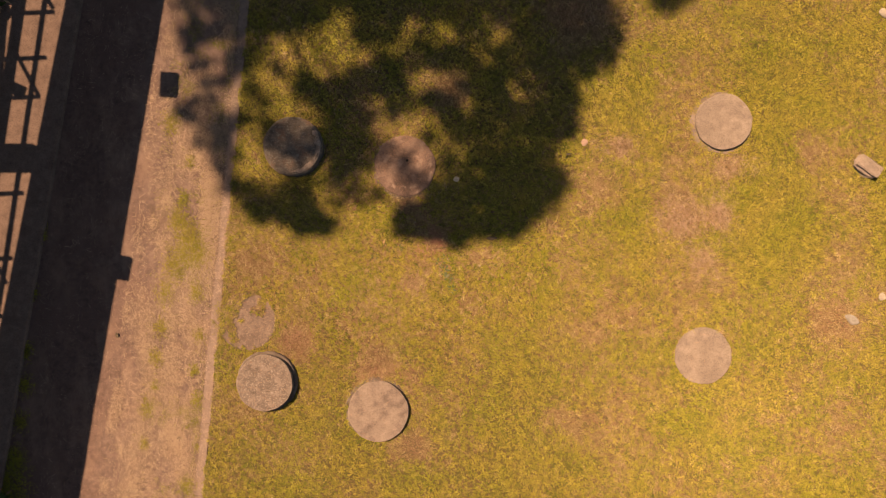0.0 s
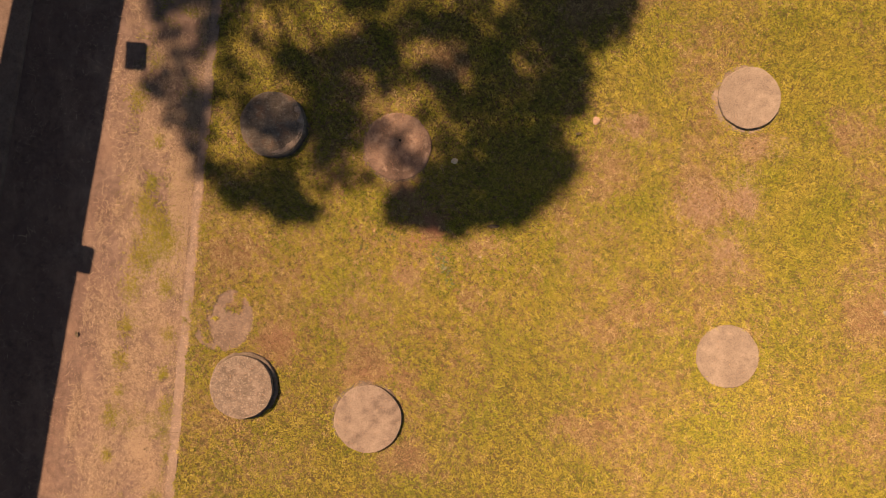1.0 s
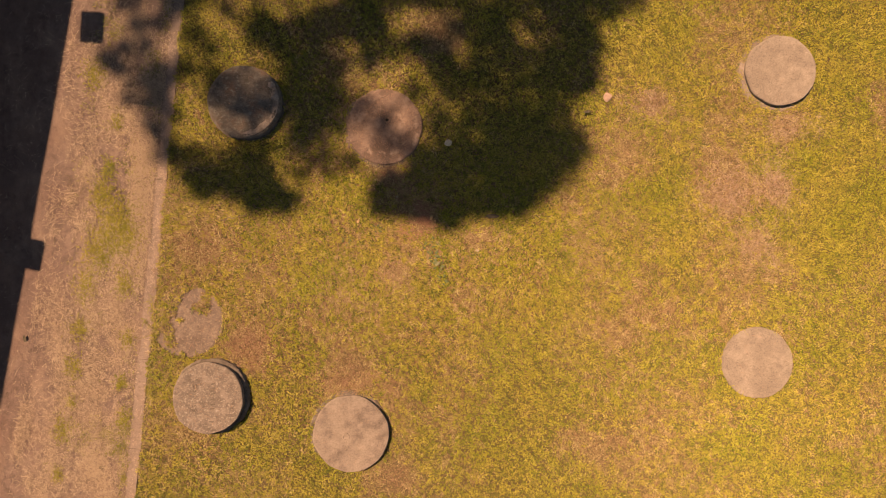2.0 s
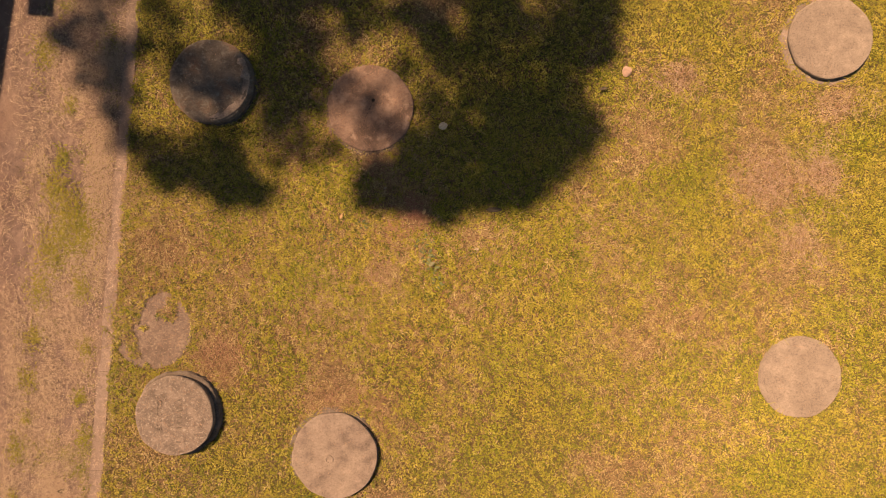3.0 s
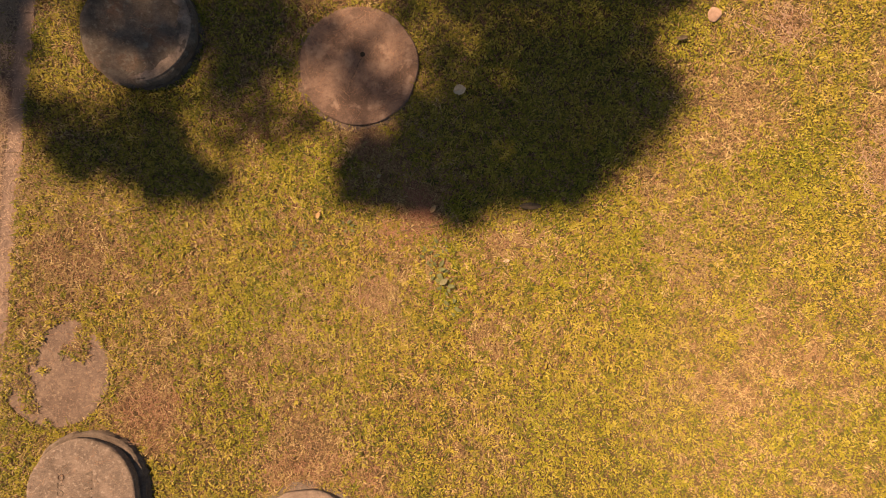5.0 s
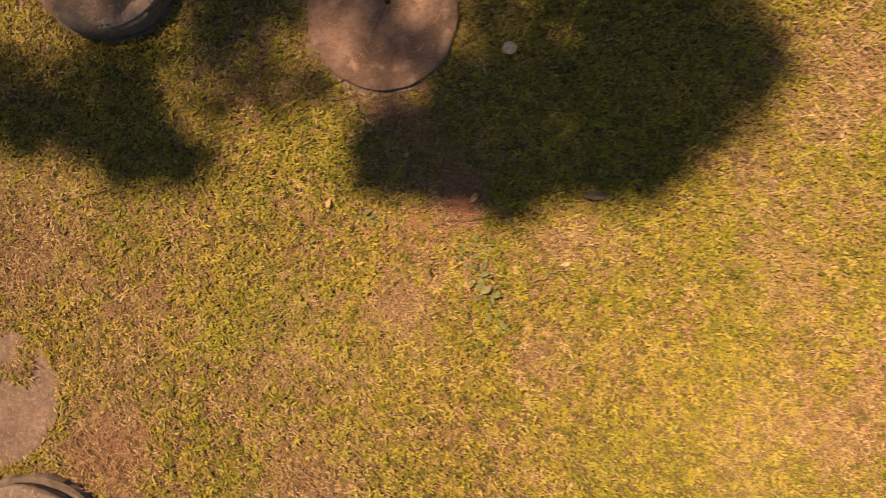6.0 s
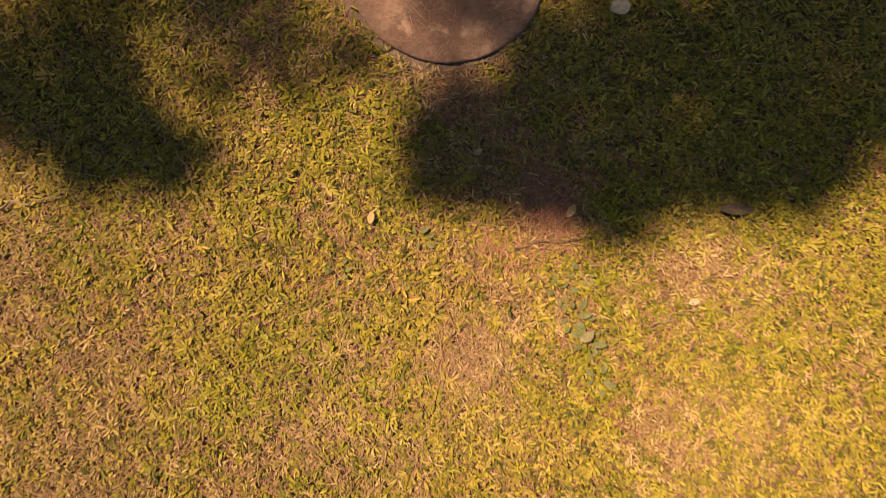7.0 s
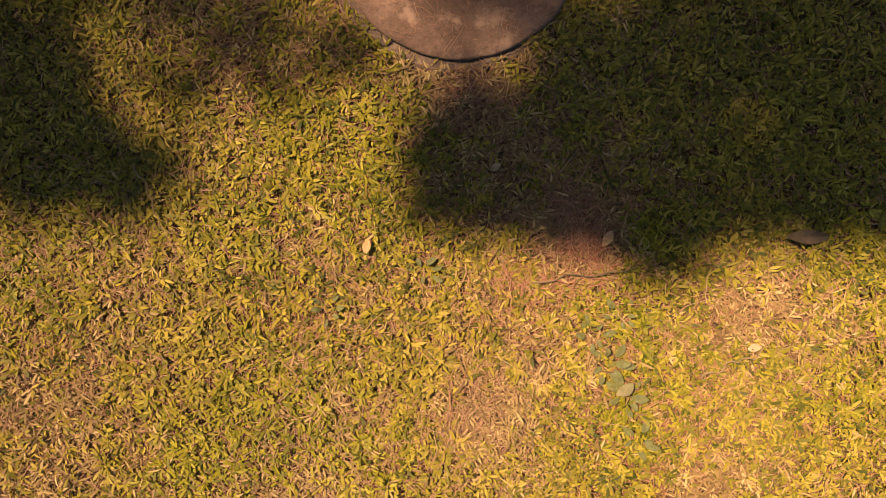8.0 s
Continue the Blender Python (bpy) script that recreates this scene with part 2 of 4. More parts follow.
# ---- round concrete tank lids ----
def polar(bm, rings, segs, seed, wobble):
    """A closed surface of revolution from (radius, height) rings, with an uneven rim."""
    rows = []
    for k, (r, z) in enumerate(rings):
        row = []
        for s in range(segs):
            a = 2 * math.pi * s / segs
            d = Vector((math.cos(a), math.sin(a), 0))
            w = wobble * noise.noise(d * 2.5 + Vector((seed, 0, z))) + 0.3 * wobble * noise.noise(d * 17 + Vector((seed, 3, z)))
            row.append(bm.verts.new(d * (r + w * min(1.0, r / 0.3)) + Vector((0, 0, z))))
        rows.append(row)
    for p, q in zip(rows, rows[1:]):
        for s in range(segs):
            bm.faces.new((p[s], p[(s + 1) % segs], q[(s + 1) % segs], q[s]))
    return rows


def tank_lid(place, radius, height, label, lid_material, ring_material, seed, ring_out=0.025, thick=0.07, tilt=(0, 0), wobble=0.012, crust=0.0, ring_shift=(0, 0)):
    """A concrete ring let into the ground, with a thick round slab on it."""
    t = thing("septic_tank_lid", (place[0], place[1], 0), label, "tank lid", "round concrete tank lids on the lawn")
    zr = max(height - thick, 0.006)
    ro = radius + ring_out
    bm = bmesh.new()
    rows = polar(bm, [(ro - 0.09, -0.10), (ro, -0.10), (ro + 0.004, zr * 0.5), (ro, zr - 0.012), (ro - 0.014, zr), (ro - 0.09, zr)], 72, seed, wobble * 1.8)
    for s in range(72):
        bm.faces.new((rows[-1][s], rows[-1][(s + 1) % 72], rows[0][(s + 1) % 72], rows[0][s]))
    roughen(bm, 0.010, 9.0, seed)
    roughen(bm, 0.012, 23.0, seed + 4)
    bmesh.ops.translate(bm, vec=(*ring_shift, 0), verts=bm.verts)
    part("ring", bm, ring_material, t, "cast concrete ring let into the soil")
    bm = bmesh.new()
    prof = [(radius - 0.012, zr + 0.003), (radius, zr + 0.01), (radius + 0.002, height - 0.012), (radius - 0.003, height - 0.003), (radius - 0.011, height)]
    prof += [(radius * k, height + 0.004 * (1 - k)) for k in (0.92, 0.84, 0.74, 0.62, 0.5, 0.38, 0.26, 0.14, 0.05)]
    rows = polar(bm, prof, 160, seed + 7, wobble)
    bm.faces.new(rows[-1])
    bm.faces.new(rows[0][::-1])
    for v in bm.verts:
        if v.co.z > height - 0.001:
            v.co.z += 0.005 * noise.noise(v.co * 5 + Vector((seed, 0, 0))) + 0.002 * noise.noise(v.co * 22)
            if crust:
                r, a = v.co.xy.length / radius, math.atan2(v.co.y, v.co.x)
                ridge = math.exp(-((r - 0.88) / 0.07) ** 2) * (0.6 + 0.6 * noise.noise(Vector((math.cos(a), math.sin(a), 0)) * 2.2 + Vector((seed, 0, 0))))
                v.co.z += crust * max(0.0, ridge) + 0.4 * crust * noise.noise(v.co * 7)
    lid = part("lid", bm, lid_material, t, smooth=True)
    lid.matrix_basis = pose(0, 0, 0, tilt[0], tilt[1], 0)
    return t, lid


PALE = concrete_material("pale_concrete", (0.275, 0.208, 0.172), (0.205, 0.153, 0.127), (0.185, 0.137, 0.113), (0.42, 0.66), shift=1)
TAN = concrete_material("tan_concrete", (0.24, 0.174, 0.147), (0.148, 0.106, 0.089), (0.278, 0.205, 0.17), (0.42, 0.66), shift=4)
BROWN = concrete_material("brown_concrete", (0.262, 0.168, 0.134), (0.172, 0.108, 0.087), (0.125, 0.077, 0.061), (0.44, 0.62), grain=230, lichen=(0.285, 0.188, 0.15), shift=8, spots=7)
GREY = concrete_material("grey_concrete", (0.25, 0.182, 0.155), (0.135, 0.098, 0.082), (0.165, 0.121, 0.102), (0.45, 0.66), lichen=(0.30, 0.23, 0.195), shift=11)
BLACK = concrete_material("weathered_black_concrete", (0.175, 0.135, 0.113), (0.095, 0.072, 0.06), (0.18, 0.108, 0.077), (0.5, 0.64), lichen=(0.19, 0.16, 0.138), shift=15, spots=26)
SUNK = concrete_material("sunken_concrete", (0.224, 0.155, 0.125), (0.151, 0.103, 0.086), (0.129, 0.086, 0.071), (0.5, 0.66), lichen=(0.269, 0.190, 0.146), shift=23)
OLD = concrete_material("old_ring_concrete", (0.198, 0.151, 0.128), (0.120, 0.087, 0.072), (0.102, 0.070, 0.056), (0.48, 0.64), shift=19)

CRUST = concrete_material("crumbled_mortar", (0.36, 0.27, 0.225), (0.2, 0.145, 0.12), (0.12, 0.085, 0.07), (0.48, 0.64), shift=29)
STAMP = concrete_material("stamped_groove", (0.17, 0.125, 0.103), (0.115, 0.084, 0.069), (0.14, 0.104, 0.085))

LIDS = {
    "black": ((-2.055, 1.41), 0.402, 0.15),
    "brown": ((-0.519, 1.148), 0.418, 0.066),
    "pale_up": ((3.885, 1.757), 0.385, 0.10),
    "pale_low": ((3.62, -1.485), 0.392, 0.045),
    "grey": ((-2.43, -1.832), 0.382, 0.185),
    "tan": ((-0.888, -2.242), 0.415, 0.11),
    "sunk": ((-2.72, -1.01), 0.40, 0.012),
}
t, lid = tank_lid(*LIDS["black"], "dark weathered concrete lid with a crumbling rim", BLACK, OLD, 1.0, 0.008, 0.10, wobble=0.011, crust=0.034)
bm = bmesh.new()
zt = LIDS["black"][2]
rows = []
for k in range(64):     # crumbled mortar standing up along one side of the rim
    a = math.radians(-100 + 150 * k / 63)
    d = Vector((math.cos(a), math.sin(a), 0))
    n1, n2 = noise.noise(d * 4 + Vector((3, 0, 0))), noise.noise(d * 15 + Vector((9, 0, 0)))
    grow = min(1.0, k / 8, (63 - k) / 8)
    ri, ro = 0.355 - grow * (0.035 + 0.035 * n1 + 0.015 * n2), 0.375 + grow * (0.015 + 0.006 * n2)
    h = grow * (0.026 + 0.016 * n2 + 0.01 * n1)
    rows.append([bm.verts.new(d * q + Vector((0, 0, z))) for q, z in ((ri, zt - 0.02), (ri + 0.006, zt + 0.004 + h), ((ri + ro) / 2, zt + 0.008 + h * (0.8 + 0.5 * n1)), (ro - 0.006, zt + 0.002 + h * 0.7), (ro, zt - 0.03))])
for p, q in zip(rows, rows[1:]):
    for k in range(4):
        bm.faces.new((p[k], q[k], q[k + 1], p[k + 1]))
part("crumbled_rim", bm, CRUST, lid, "crumbling paler mortar along the rim")
t, lid = tank_lid(*LIDS["brown"], "brown stained concrete lid strewn with dead needles", BROWN, SUNK, 2.0, 0.022, 0.025, wobble=0.009, ring_shift=(-0.022, -0.02))
# the lid's hole: a raised plug, its inner darkness painted as near-black
bm = bmesh.new()
bmesh.ops.create_cone(bm, cap_ends=True, segments=12, radius1=0.02, radius2=0.016, depth=0.012, matrix=pose(0.03, 0.075, LIDS["brown"][2] + 0.006))
part("hole_plug", bm, NEARBLACK, lid, "near-black plug standing in for a dark hole")
crack = [(0.02, 0.05), (-0.005, 0.0), (-0.02, -0.045), (-0.05, -0.09), (-0.055, -0.14), (-0.085, -0.19), (-0.12, -0.26)]
bm = bmesh.new()
rows = []
for k, (x, y) in enumerate(crack):     # a fine crack from the hole towards the rim
    w = 0.0014 * (1 - 0.6 * k / 6)
    rows.append([bm.verts.new((x + d * w, y, LIDS["brown"][2] + 0.0095 - 0.002 * abs(d))) for d in (-1, 0, 1)])
for p, q in zip(rows, rows[1:]):
    for k in (0, 1):
        bm.faces.new((p[k], p[k + 1], q[k + 1], q[k]))
part("crack", bm, NEARBLACK, lid, "fine dark crack")
tank_lid(*LIDS["pale_up"], "pale clean concrete lid on a chipped ring", PALE, TAN, 3.0, 0.045, 0.07, wobble=0.012, ring_shift=(-0.012, -0.01))
tank_lid(*LIDS["pale_low"], "pale concrete lid almost flush with the lawn", PALE, OLD, 4.0, 0.012, 0.05, wobble=0.009)
t, lid = tank_lid(*LIDS["tan"], "tan concrete lid with a small worn boss", TAN, OLD, 5.0, 0.03, 0.07, ring_shift=(-0.015, 0.01))
bm = bmesh.new()
rows = polar(bm, [(0.045, LIDS["tan"][2] - 0.004), (0.043, LIDS["tan"][2] + 0.010), (0.03, LIDS["tan"][2] + 0.012), (0.025, LIDS["tan"][2] + 0.006)], 20, 1.0, 0.006)
bm.faces.new(rows[-1])
bmesh.ops.translate(bm, vec=(-0.05, -0.03, 0), verts=bm.verts)
part("boss", bm, TAN, lid, "small round worn concrete boss")
t, lid = tank_lid(*LIDS["grey"], "grey lichen-spotted concrete lid standing proud, with cast lettering", GREY, OLD, 6.0, 0.03, 0.085)
zt = LIDS["grey"][2]
curve = bpy.data.curves.new("lettering", "FONT")
curve.body, curve.size, curve.extrude, curve.space_character = "ESGOTO", 0.066, 0.0035, 1.22
curve.offset = -0.0012
curve.align_x, curve.align_y = "CENTER", "CENTER"
holder = bpy.data.objects.new("lettering", curve)
letters = bpy.data.meshes.new_from_object(holder)
letters.materials.clear()
letters.materials.append(STAMP)
ob = new("lettering", letters)
ob.parent = lid
ob.matrix_basis = pose(-0.135, 0.01, zt + 0.004, 0, 0, 88)
ob["label"] = "dark stamped lettering"
bpy.data.objects.remove(holder)
for y in (-0.24, -0.10, -0.055, 0.0, 0.06, 0.115, 0.17):
    bm = bmesh.new()
    box(bm, (0.05, 0.013, 0.007), pose(0.055 + 0.04 * y, y - 0.01, zt + 0.003, 0, 0, 10 + 60 * y), 0.002)
    part("stamped_bar", bm, STAMP, lid)
tank_lid(*LIDS["sunk"], "concrete lid sunk in the soil and half overgrown", SUNK, OLD, 7.0, 0.008, 0.06, wobble=0.01)


# ---- lawn ----
rng = np.random.default_rng(7)
# Bare or dry patches, and one painted sun glow: x, y, radius, strength
PATCHES = [
    (3.28, 0.42, 0.30, 0.6), (3.85, 0.5, 0.2, 0.6), (3.6, -0.15, 0.24, 0.4), (3.2, 1.0, 0.3, 0.3), (4.02, 1.2, 0.25, 0.5),
    # (1.7, -0.9): tan tone painted in for the bright spot opposite the sun
    (2.45, 1.42, 0.2, 0.6), (2.1, 0.75, 0.35, 0.4), (5.0, 1.45, 0.35, 0.5), (-0.9, -1.68, 0.32, 0.6), (-2.03, -1.25, 0.28, 0.75), (1.7, -0.9, 1.2, 0.12), (-0.8, -0.6, 1.3, 0.08), (-1.9, -0.3, 0.9, 0.07),
    (-0.08, 0.14, 0.15, 1.0), (0.5, -0.1, 0.25, 0.3), (-0.35, -0.45, 0.3, 0.2), (-0.45, -2.75, 0.3, 0.6), (1.85, 3.3, 0.5, 1.5),
    (-0.5, 0.62, 0.14, 0.6), (0.15, 2.2, 0.3, 0.6), (-1.2, 0.75, 0.2, 0.2), (1.75, -2.4, 0.5, 0.3), (2.3, -1.0, 0.7, 0.2),
    (0.7, 0.95, 0.9, -0.35), (-1.9, 0.7, 0.6, -0.3), (-1.3, -0.5, 0.5, -0.2), (4.8, 2.0, 0.9, -0.3), (4.6, 0.2, 0.7, -0.3), (1.0, -1.4, 0.7, -0.2),
    (5.5, -1.0, 0.4, 0.5), (0.35, -0.75, 0.2, 0.25), (-2.6, -0.15, 0.4, 0.4),
]


def cells(x, y, size, seed):
    """Smooth random values over the plan, about 0 to 1, in numpy."""
    g = np.random.default_rng(seed).random((64, 64))
    u, v = x / size + 31.3, y / size + 27.7
    i, j = np.floor(u).astype(int), np.floor(v).astype(int)
    a, b = u - i, v - j
    a, b = a * a * (3 - 2 * a), b * b * (3 - 2 * b)
    i, j, i1, j1 = i % 64, j % 64, (i + 1) % 64, (j + 1) % 64
    return (g[i, j] * (1 - a) + g[i1, j] * a) * (1 - b) + (g[i, j1] * (1 - a) + g[i1, j1] * a) * b


def dryness(x, y):
    d = 0.24 * cells(x, y, 0.95, 1) + 0.25 * cells(x, y, 0.31, 2) + 0.1 * cells(x, y, 0.11, 3) + 0.3 * speckle(x, y, 0.03, 5) + 0.02
    for px, py, r, s in PATCHES:
        q = ((x - px) ** 2 + (y - py) ** 2) / r ** 2
        d = d + s * np.exp(-q * 1.6) * (0.45 + 0.9 * cells(x, y, 0.16, 4))
    return d


def on_lid(x, y, margin):
    hit = np.zeros(len(x), bool)
    for (cx, cy), r, h in LIDS.values():
        grow = 0.0
        if h < 0.03:      # turf creeps over the sunken lid from its upper left side
            grow = 0.5 * np.clip((cells(x, y, 0.13, 9) - 0.5) * 3.0 + (-(x - cx) * 1.0 + (y - cy) * 0.55 - 0.08) * 3.2, 0, 1)
        hit |= np.hypot(x - cx, y - cy) < r + margin - grow
    return hit


def blades(n, x0, x1, y0, y1):
    return rng.uniform(x0, x1, n), rng.uniform(y0, y1, n)


def scattered(n, x0, x1, y0, y1):
    """Places spread evenly over a rectangle, one at random in each small cell."""
    step = math.sqrt((x1 - x0) * (y1 - y0) / n)
    gx, gy = np.meshgrid(np.arange(x0, x1, step), np.arange(y0, y1, step))
    return gx.ravel() + rng.uniform(0, step, gx.size), gy.ravel() + rng.uniform(0, step, gx.size)


def speckle(x, y, size, seed):
    """Fine-grained random values about 0, with no broad blotches in them."""
    return cells(x, y, size, seed) - 0.5 * (cells(x + 1.2 * size, y, size, seed) + cells(x, y + 1.2 * size, size, seed))


def blade_mesh(name, x, y, z, length, width, rise, material, curl=0.5, heading=None):
    """Bent, tapering blades: two quads' worth of leaf and a pointed tip."""
    n = len(x)
    a = rng.uniform(0, 2 * np.pi, n) if heading is None else heading
    bend = a + rng.normal(0, 0.35, n)
    roll = rng.normal(0, 0.45, n)
    base = np.stack([x, y, z], 1)
    mid = base + np.stack([np.cos(a) * np.cos(rise), np.sin(a) * np.cos(rise), np.sin(rise)], 1) * (0.5 * length)[:, None]
    fall = rise * (1 - curl * rng.uniform(0.6, 2.2, n))
    tip = mid + np.stack([np.cos(bend) * np.cos(fall), np.sin(bend) * np.cos(fall), np.sin(fall)], 1) * (0.5 * length)[:, None]
    tip[:, 2] = np.maximum(tip[:, 2], 0.003)
    side = np.stack([-np.sin(a) * np.cos(roll), np.cos(a) * np.cos(roll), np.sin(roll)], 1) * (0.5 * width)[:, None]
    v = np.stack([base - 0.6 * side, base + 0.6 * side, mid - side, mid + side, tip], 1).reshape(-1, 3)
    k = np.arange(n)[:, None] * 5
    return big_mesh(name, v, k + np.array([[0, 1, 3, 2]]), k + np.array([[2, 3, 4]]), material)


def leaf_mesh(name, x, y, z, length, width, rise, material, heading, tone=None, broad=False):
    """Short folded blades for a dense sward: two triangles each, or broad ones with a rounder outline."""
    n = len(x)
    a, bend, roll = heading, heading + rng.normal(0, 0.35, n), rng.normal(0, 0.4, n)
    base = np.stack([x, y, z], 1)
    way = np.stack([np.cos(a) * np.cos(rise), np.sin(a) * np.cos(rise), np.sin(rise)], 1) * length[:, None]
    fall = rise * (1 - 0.5 * rng.uniform(0.6, 2.4, n))
    drop = np.stack([np.cos(bend) * np.cos(fall), np.sin(bend) * np.cos(fall), np.sin(fall)], 1) * length[:, None]
    side = np.stack([-np.sin(a) * np.cos(roll), np.cos(a) * np.cos(roll), np.sin(roll)], 1) * (0.5 * width)[:, None]
    none = np.zeros((0, 4), int)
    if broad:
        low = base + 0.3 * way
        high = low + 0.2 * way + 0.22 * drop
        tip = high + 0.28 * drop
        v = np.stack([base, low - 0.9 * side, low + 0.9 * side, high - 0.86 * side, high + 0.86 * side, tip], 1)
        pattern = np.array([[0, 1, 2], [1, 3, 2], [2, 3, 4], [3, 5, 4]])
    else:
        mid = base + 0.45 * way
        v = np.stack([base, mid - 1.1 * side, mid + 1.1 * side, mid + 0.55 * drop], 1)
        pattern = np.array([[0, 1, 2], [1, 3, 2]])
    v[:, -1, 2] = np.maximum(v[:, -1, 2], 0.003)
    k = v.shape[1]
    tri = (np.arange(n)[:, None, None] * k + pattern[None]).reshape(-1, 3)
    return big_mesh(name, v.reshape(-1, 3), none, tri, material, None if tone is None else np.repeat(tone, k))


def tufts_at(n, x0, x1, y0, y1, core=0, each=6):
    """Blades in small rosettes: their places, headings, sizes, steepness and tone."""
    cx, cy = scattered(n // each, x0, x1, y0, y1)
    if core:
        m = core // each
        cx, cy = np.concatenate([cx, rng.normal(-0.4, 1.5, m)]), np.concatenate([cy, rng.normal(0.05, 0.9, m)])
    outer = np.maximum(np.clip((cx - 0.9) / 1.6, 0, 1), 0.7 * np.clip((-1.3 - cx) / 1.0, 0, 1))      # the sward closes up away from the trodden middle
    big = (0.55 + 0.85 * rng.random(len(cx)) ** 2.2) * (0.96 + 0.06 * outer)
    lift = rng.uniform(0.0, 0.012, len(cx)) + 0.03 * cells(cx, cy, 0.03, 51)
    lift = lift * (1 - 0.4 * outer) + 0.005
    steep = rng.uniform(0.05, 0.85, len(cx))
    tone = rng.normal(0, 0.2, len(cx)) + 0.55 * speckle(cx, cy, 0.022, 53) + 0.3 * speckle(cx, cy, 0.04, 54)
    first = rng.uniform(0, 2 * np.pi, len(cx))
    spread = np.arange(each) * 2 * np.pi / each
    a = (first[:, None] + spread[None] + rng.normal(0, 0.5, (len(cx), each))).ravel()
    rep = lambda v: np.repeat(v, each)
    off = rng.uniform(0.0, 0.016, len(a))
    x, y = rep(cx) + np.cos(a) * off, rep(cy) + np.sin(a) * off
    thin = np.clip((-0.07 - 0.7 * speckle(x, y, 0.024, 31)) * 6.0, 0, 0.9) * (1 - 0.8 * rep(outer))
    keep = (x > kerb_x(y) + 0.03 + 0.07 * cells(x, y, 0.1, 12)) & ~on_lid(x, y, 0.002) & (rng.random(len(x)) > thin)
    return np.stack([x, y, a, rep(big), rep(lift), rep(steep), rep(tone)], 1)[keep]


# the lawn in view is dense; past it the sward thins out
near = tufts_at(900000, -3.5, 6.7, -3.8, 3.85, 100000)
far = tufts_at(50000, -4.5, 12, -10, 10)
far = far[(far[:, 0] > 6.7) | (abs(far[:, 1]) > 3.8)]
B = np.concatenate([near, far])
D = dryness(B[:, 0], B[:, 1]) + 0.55 * rng.normal(0, 0.15, len(B)) + 0.25 * (cells(B[:, 0], B[:, 1], 0.06, 55) - 0.5)
CORE = (abs(B[:, 0] + 0.4) < 1.9) & (abs(B[:, 1] - 0.05) < 1.1)
DRYLINE = 0.42


def sward(name, pick, length, width, material, text, flat=1.0, broad=False):
    q = B[pick]
    n = len(q)
    ob = leaf_mesh(name, q[:, 0], q[:, 1], q[:, 4] + rng.uniform(0, 0.008, n), length * q[:, 3] * rng.uniform(0.6, 1.3, n),
                   width * (0.6 + 0.4 * q[:, 3]) * rng.uniform(0.7, 1.3, n), np.clip(q[:, 5] * flat + rng.normal(0, 0.2, n), 0.0, 1.2), material,
                   q[:, 2], q[:, 6], broad)
    tagged(ob, text, "grass", kind="stuff")


withered = (D >= DRYLINE) & ((D < 0.82) | (rng.random(len(D)) < 0.4))
for broad in (True, False):
    sward("lawn_grass", (DRYLINE > D) & (CORE == broad), 0.033, 0.0096, GREEN, "yellow-green broad-bladed lawn grass, cut short", 1.0, broad)
    sward("dry_grass", withered & (CORE == broad), 0.036, 0.0068, DRY, "dead straw-coloured grass blades between the green ones", 0.6, broad)
x, y = blades(300000, -3.2, 6.9, -4.0, 4.2)
keep = (dryness(x, y) + rng.normal(0, 0.1, len(x)) > 0.50) & (x > kerb_x(y) + 0.05) & ~on_lid(x, y, 0.0)
x, y = x[keep], y[keep]
# thatch: fine dead fibres on the soil between the tufts
tx, ty = rng.normal(-0.6, 1.5, 90000), rng.normal(0.05, 1.0, 90000)
keep = (tx > kerb_x(ty) + 0.05) & ~on_lid(tx, ty, 0.0)
x, y = np.concatenate([x, tx[keep]]), np.concatenate([y, ty[keep]])
n = len(x)
litter = blade_mesh("needle_litter", x, y, rng.uniform(0.004, 0.04, n), rng.uniform(0.02, 0.09, n), rng.uniform(0.0012, 0.003, n),
                    rng.uniform(-0.1, 0.25, n), STRAW)
tagged(litter, "reddish dead needles and straw lying on bare patches", "litter", kind="stuff")


DEBRIS = blade_material("dark_debris", [(0.0, (0.05, 0.028, 0.018)), (0.5, (0.12, 0.07, 0.042)), (1.0, (0.24, 0.15, 0.09))], 0.8, 0.05)
BLEACHED = blade_material("bleached_straw", [(0.0, (0.19, 0.11, 0.08)), (0.4, (0.33, 0.205, 0.153)), (0.75, (0.46, 0.315, 0.24)), (1.0, (0.6, 0.45, 0.35))], 0.75, 0.1)
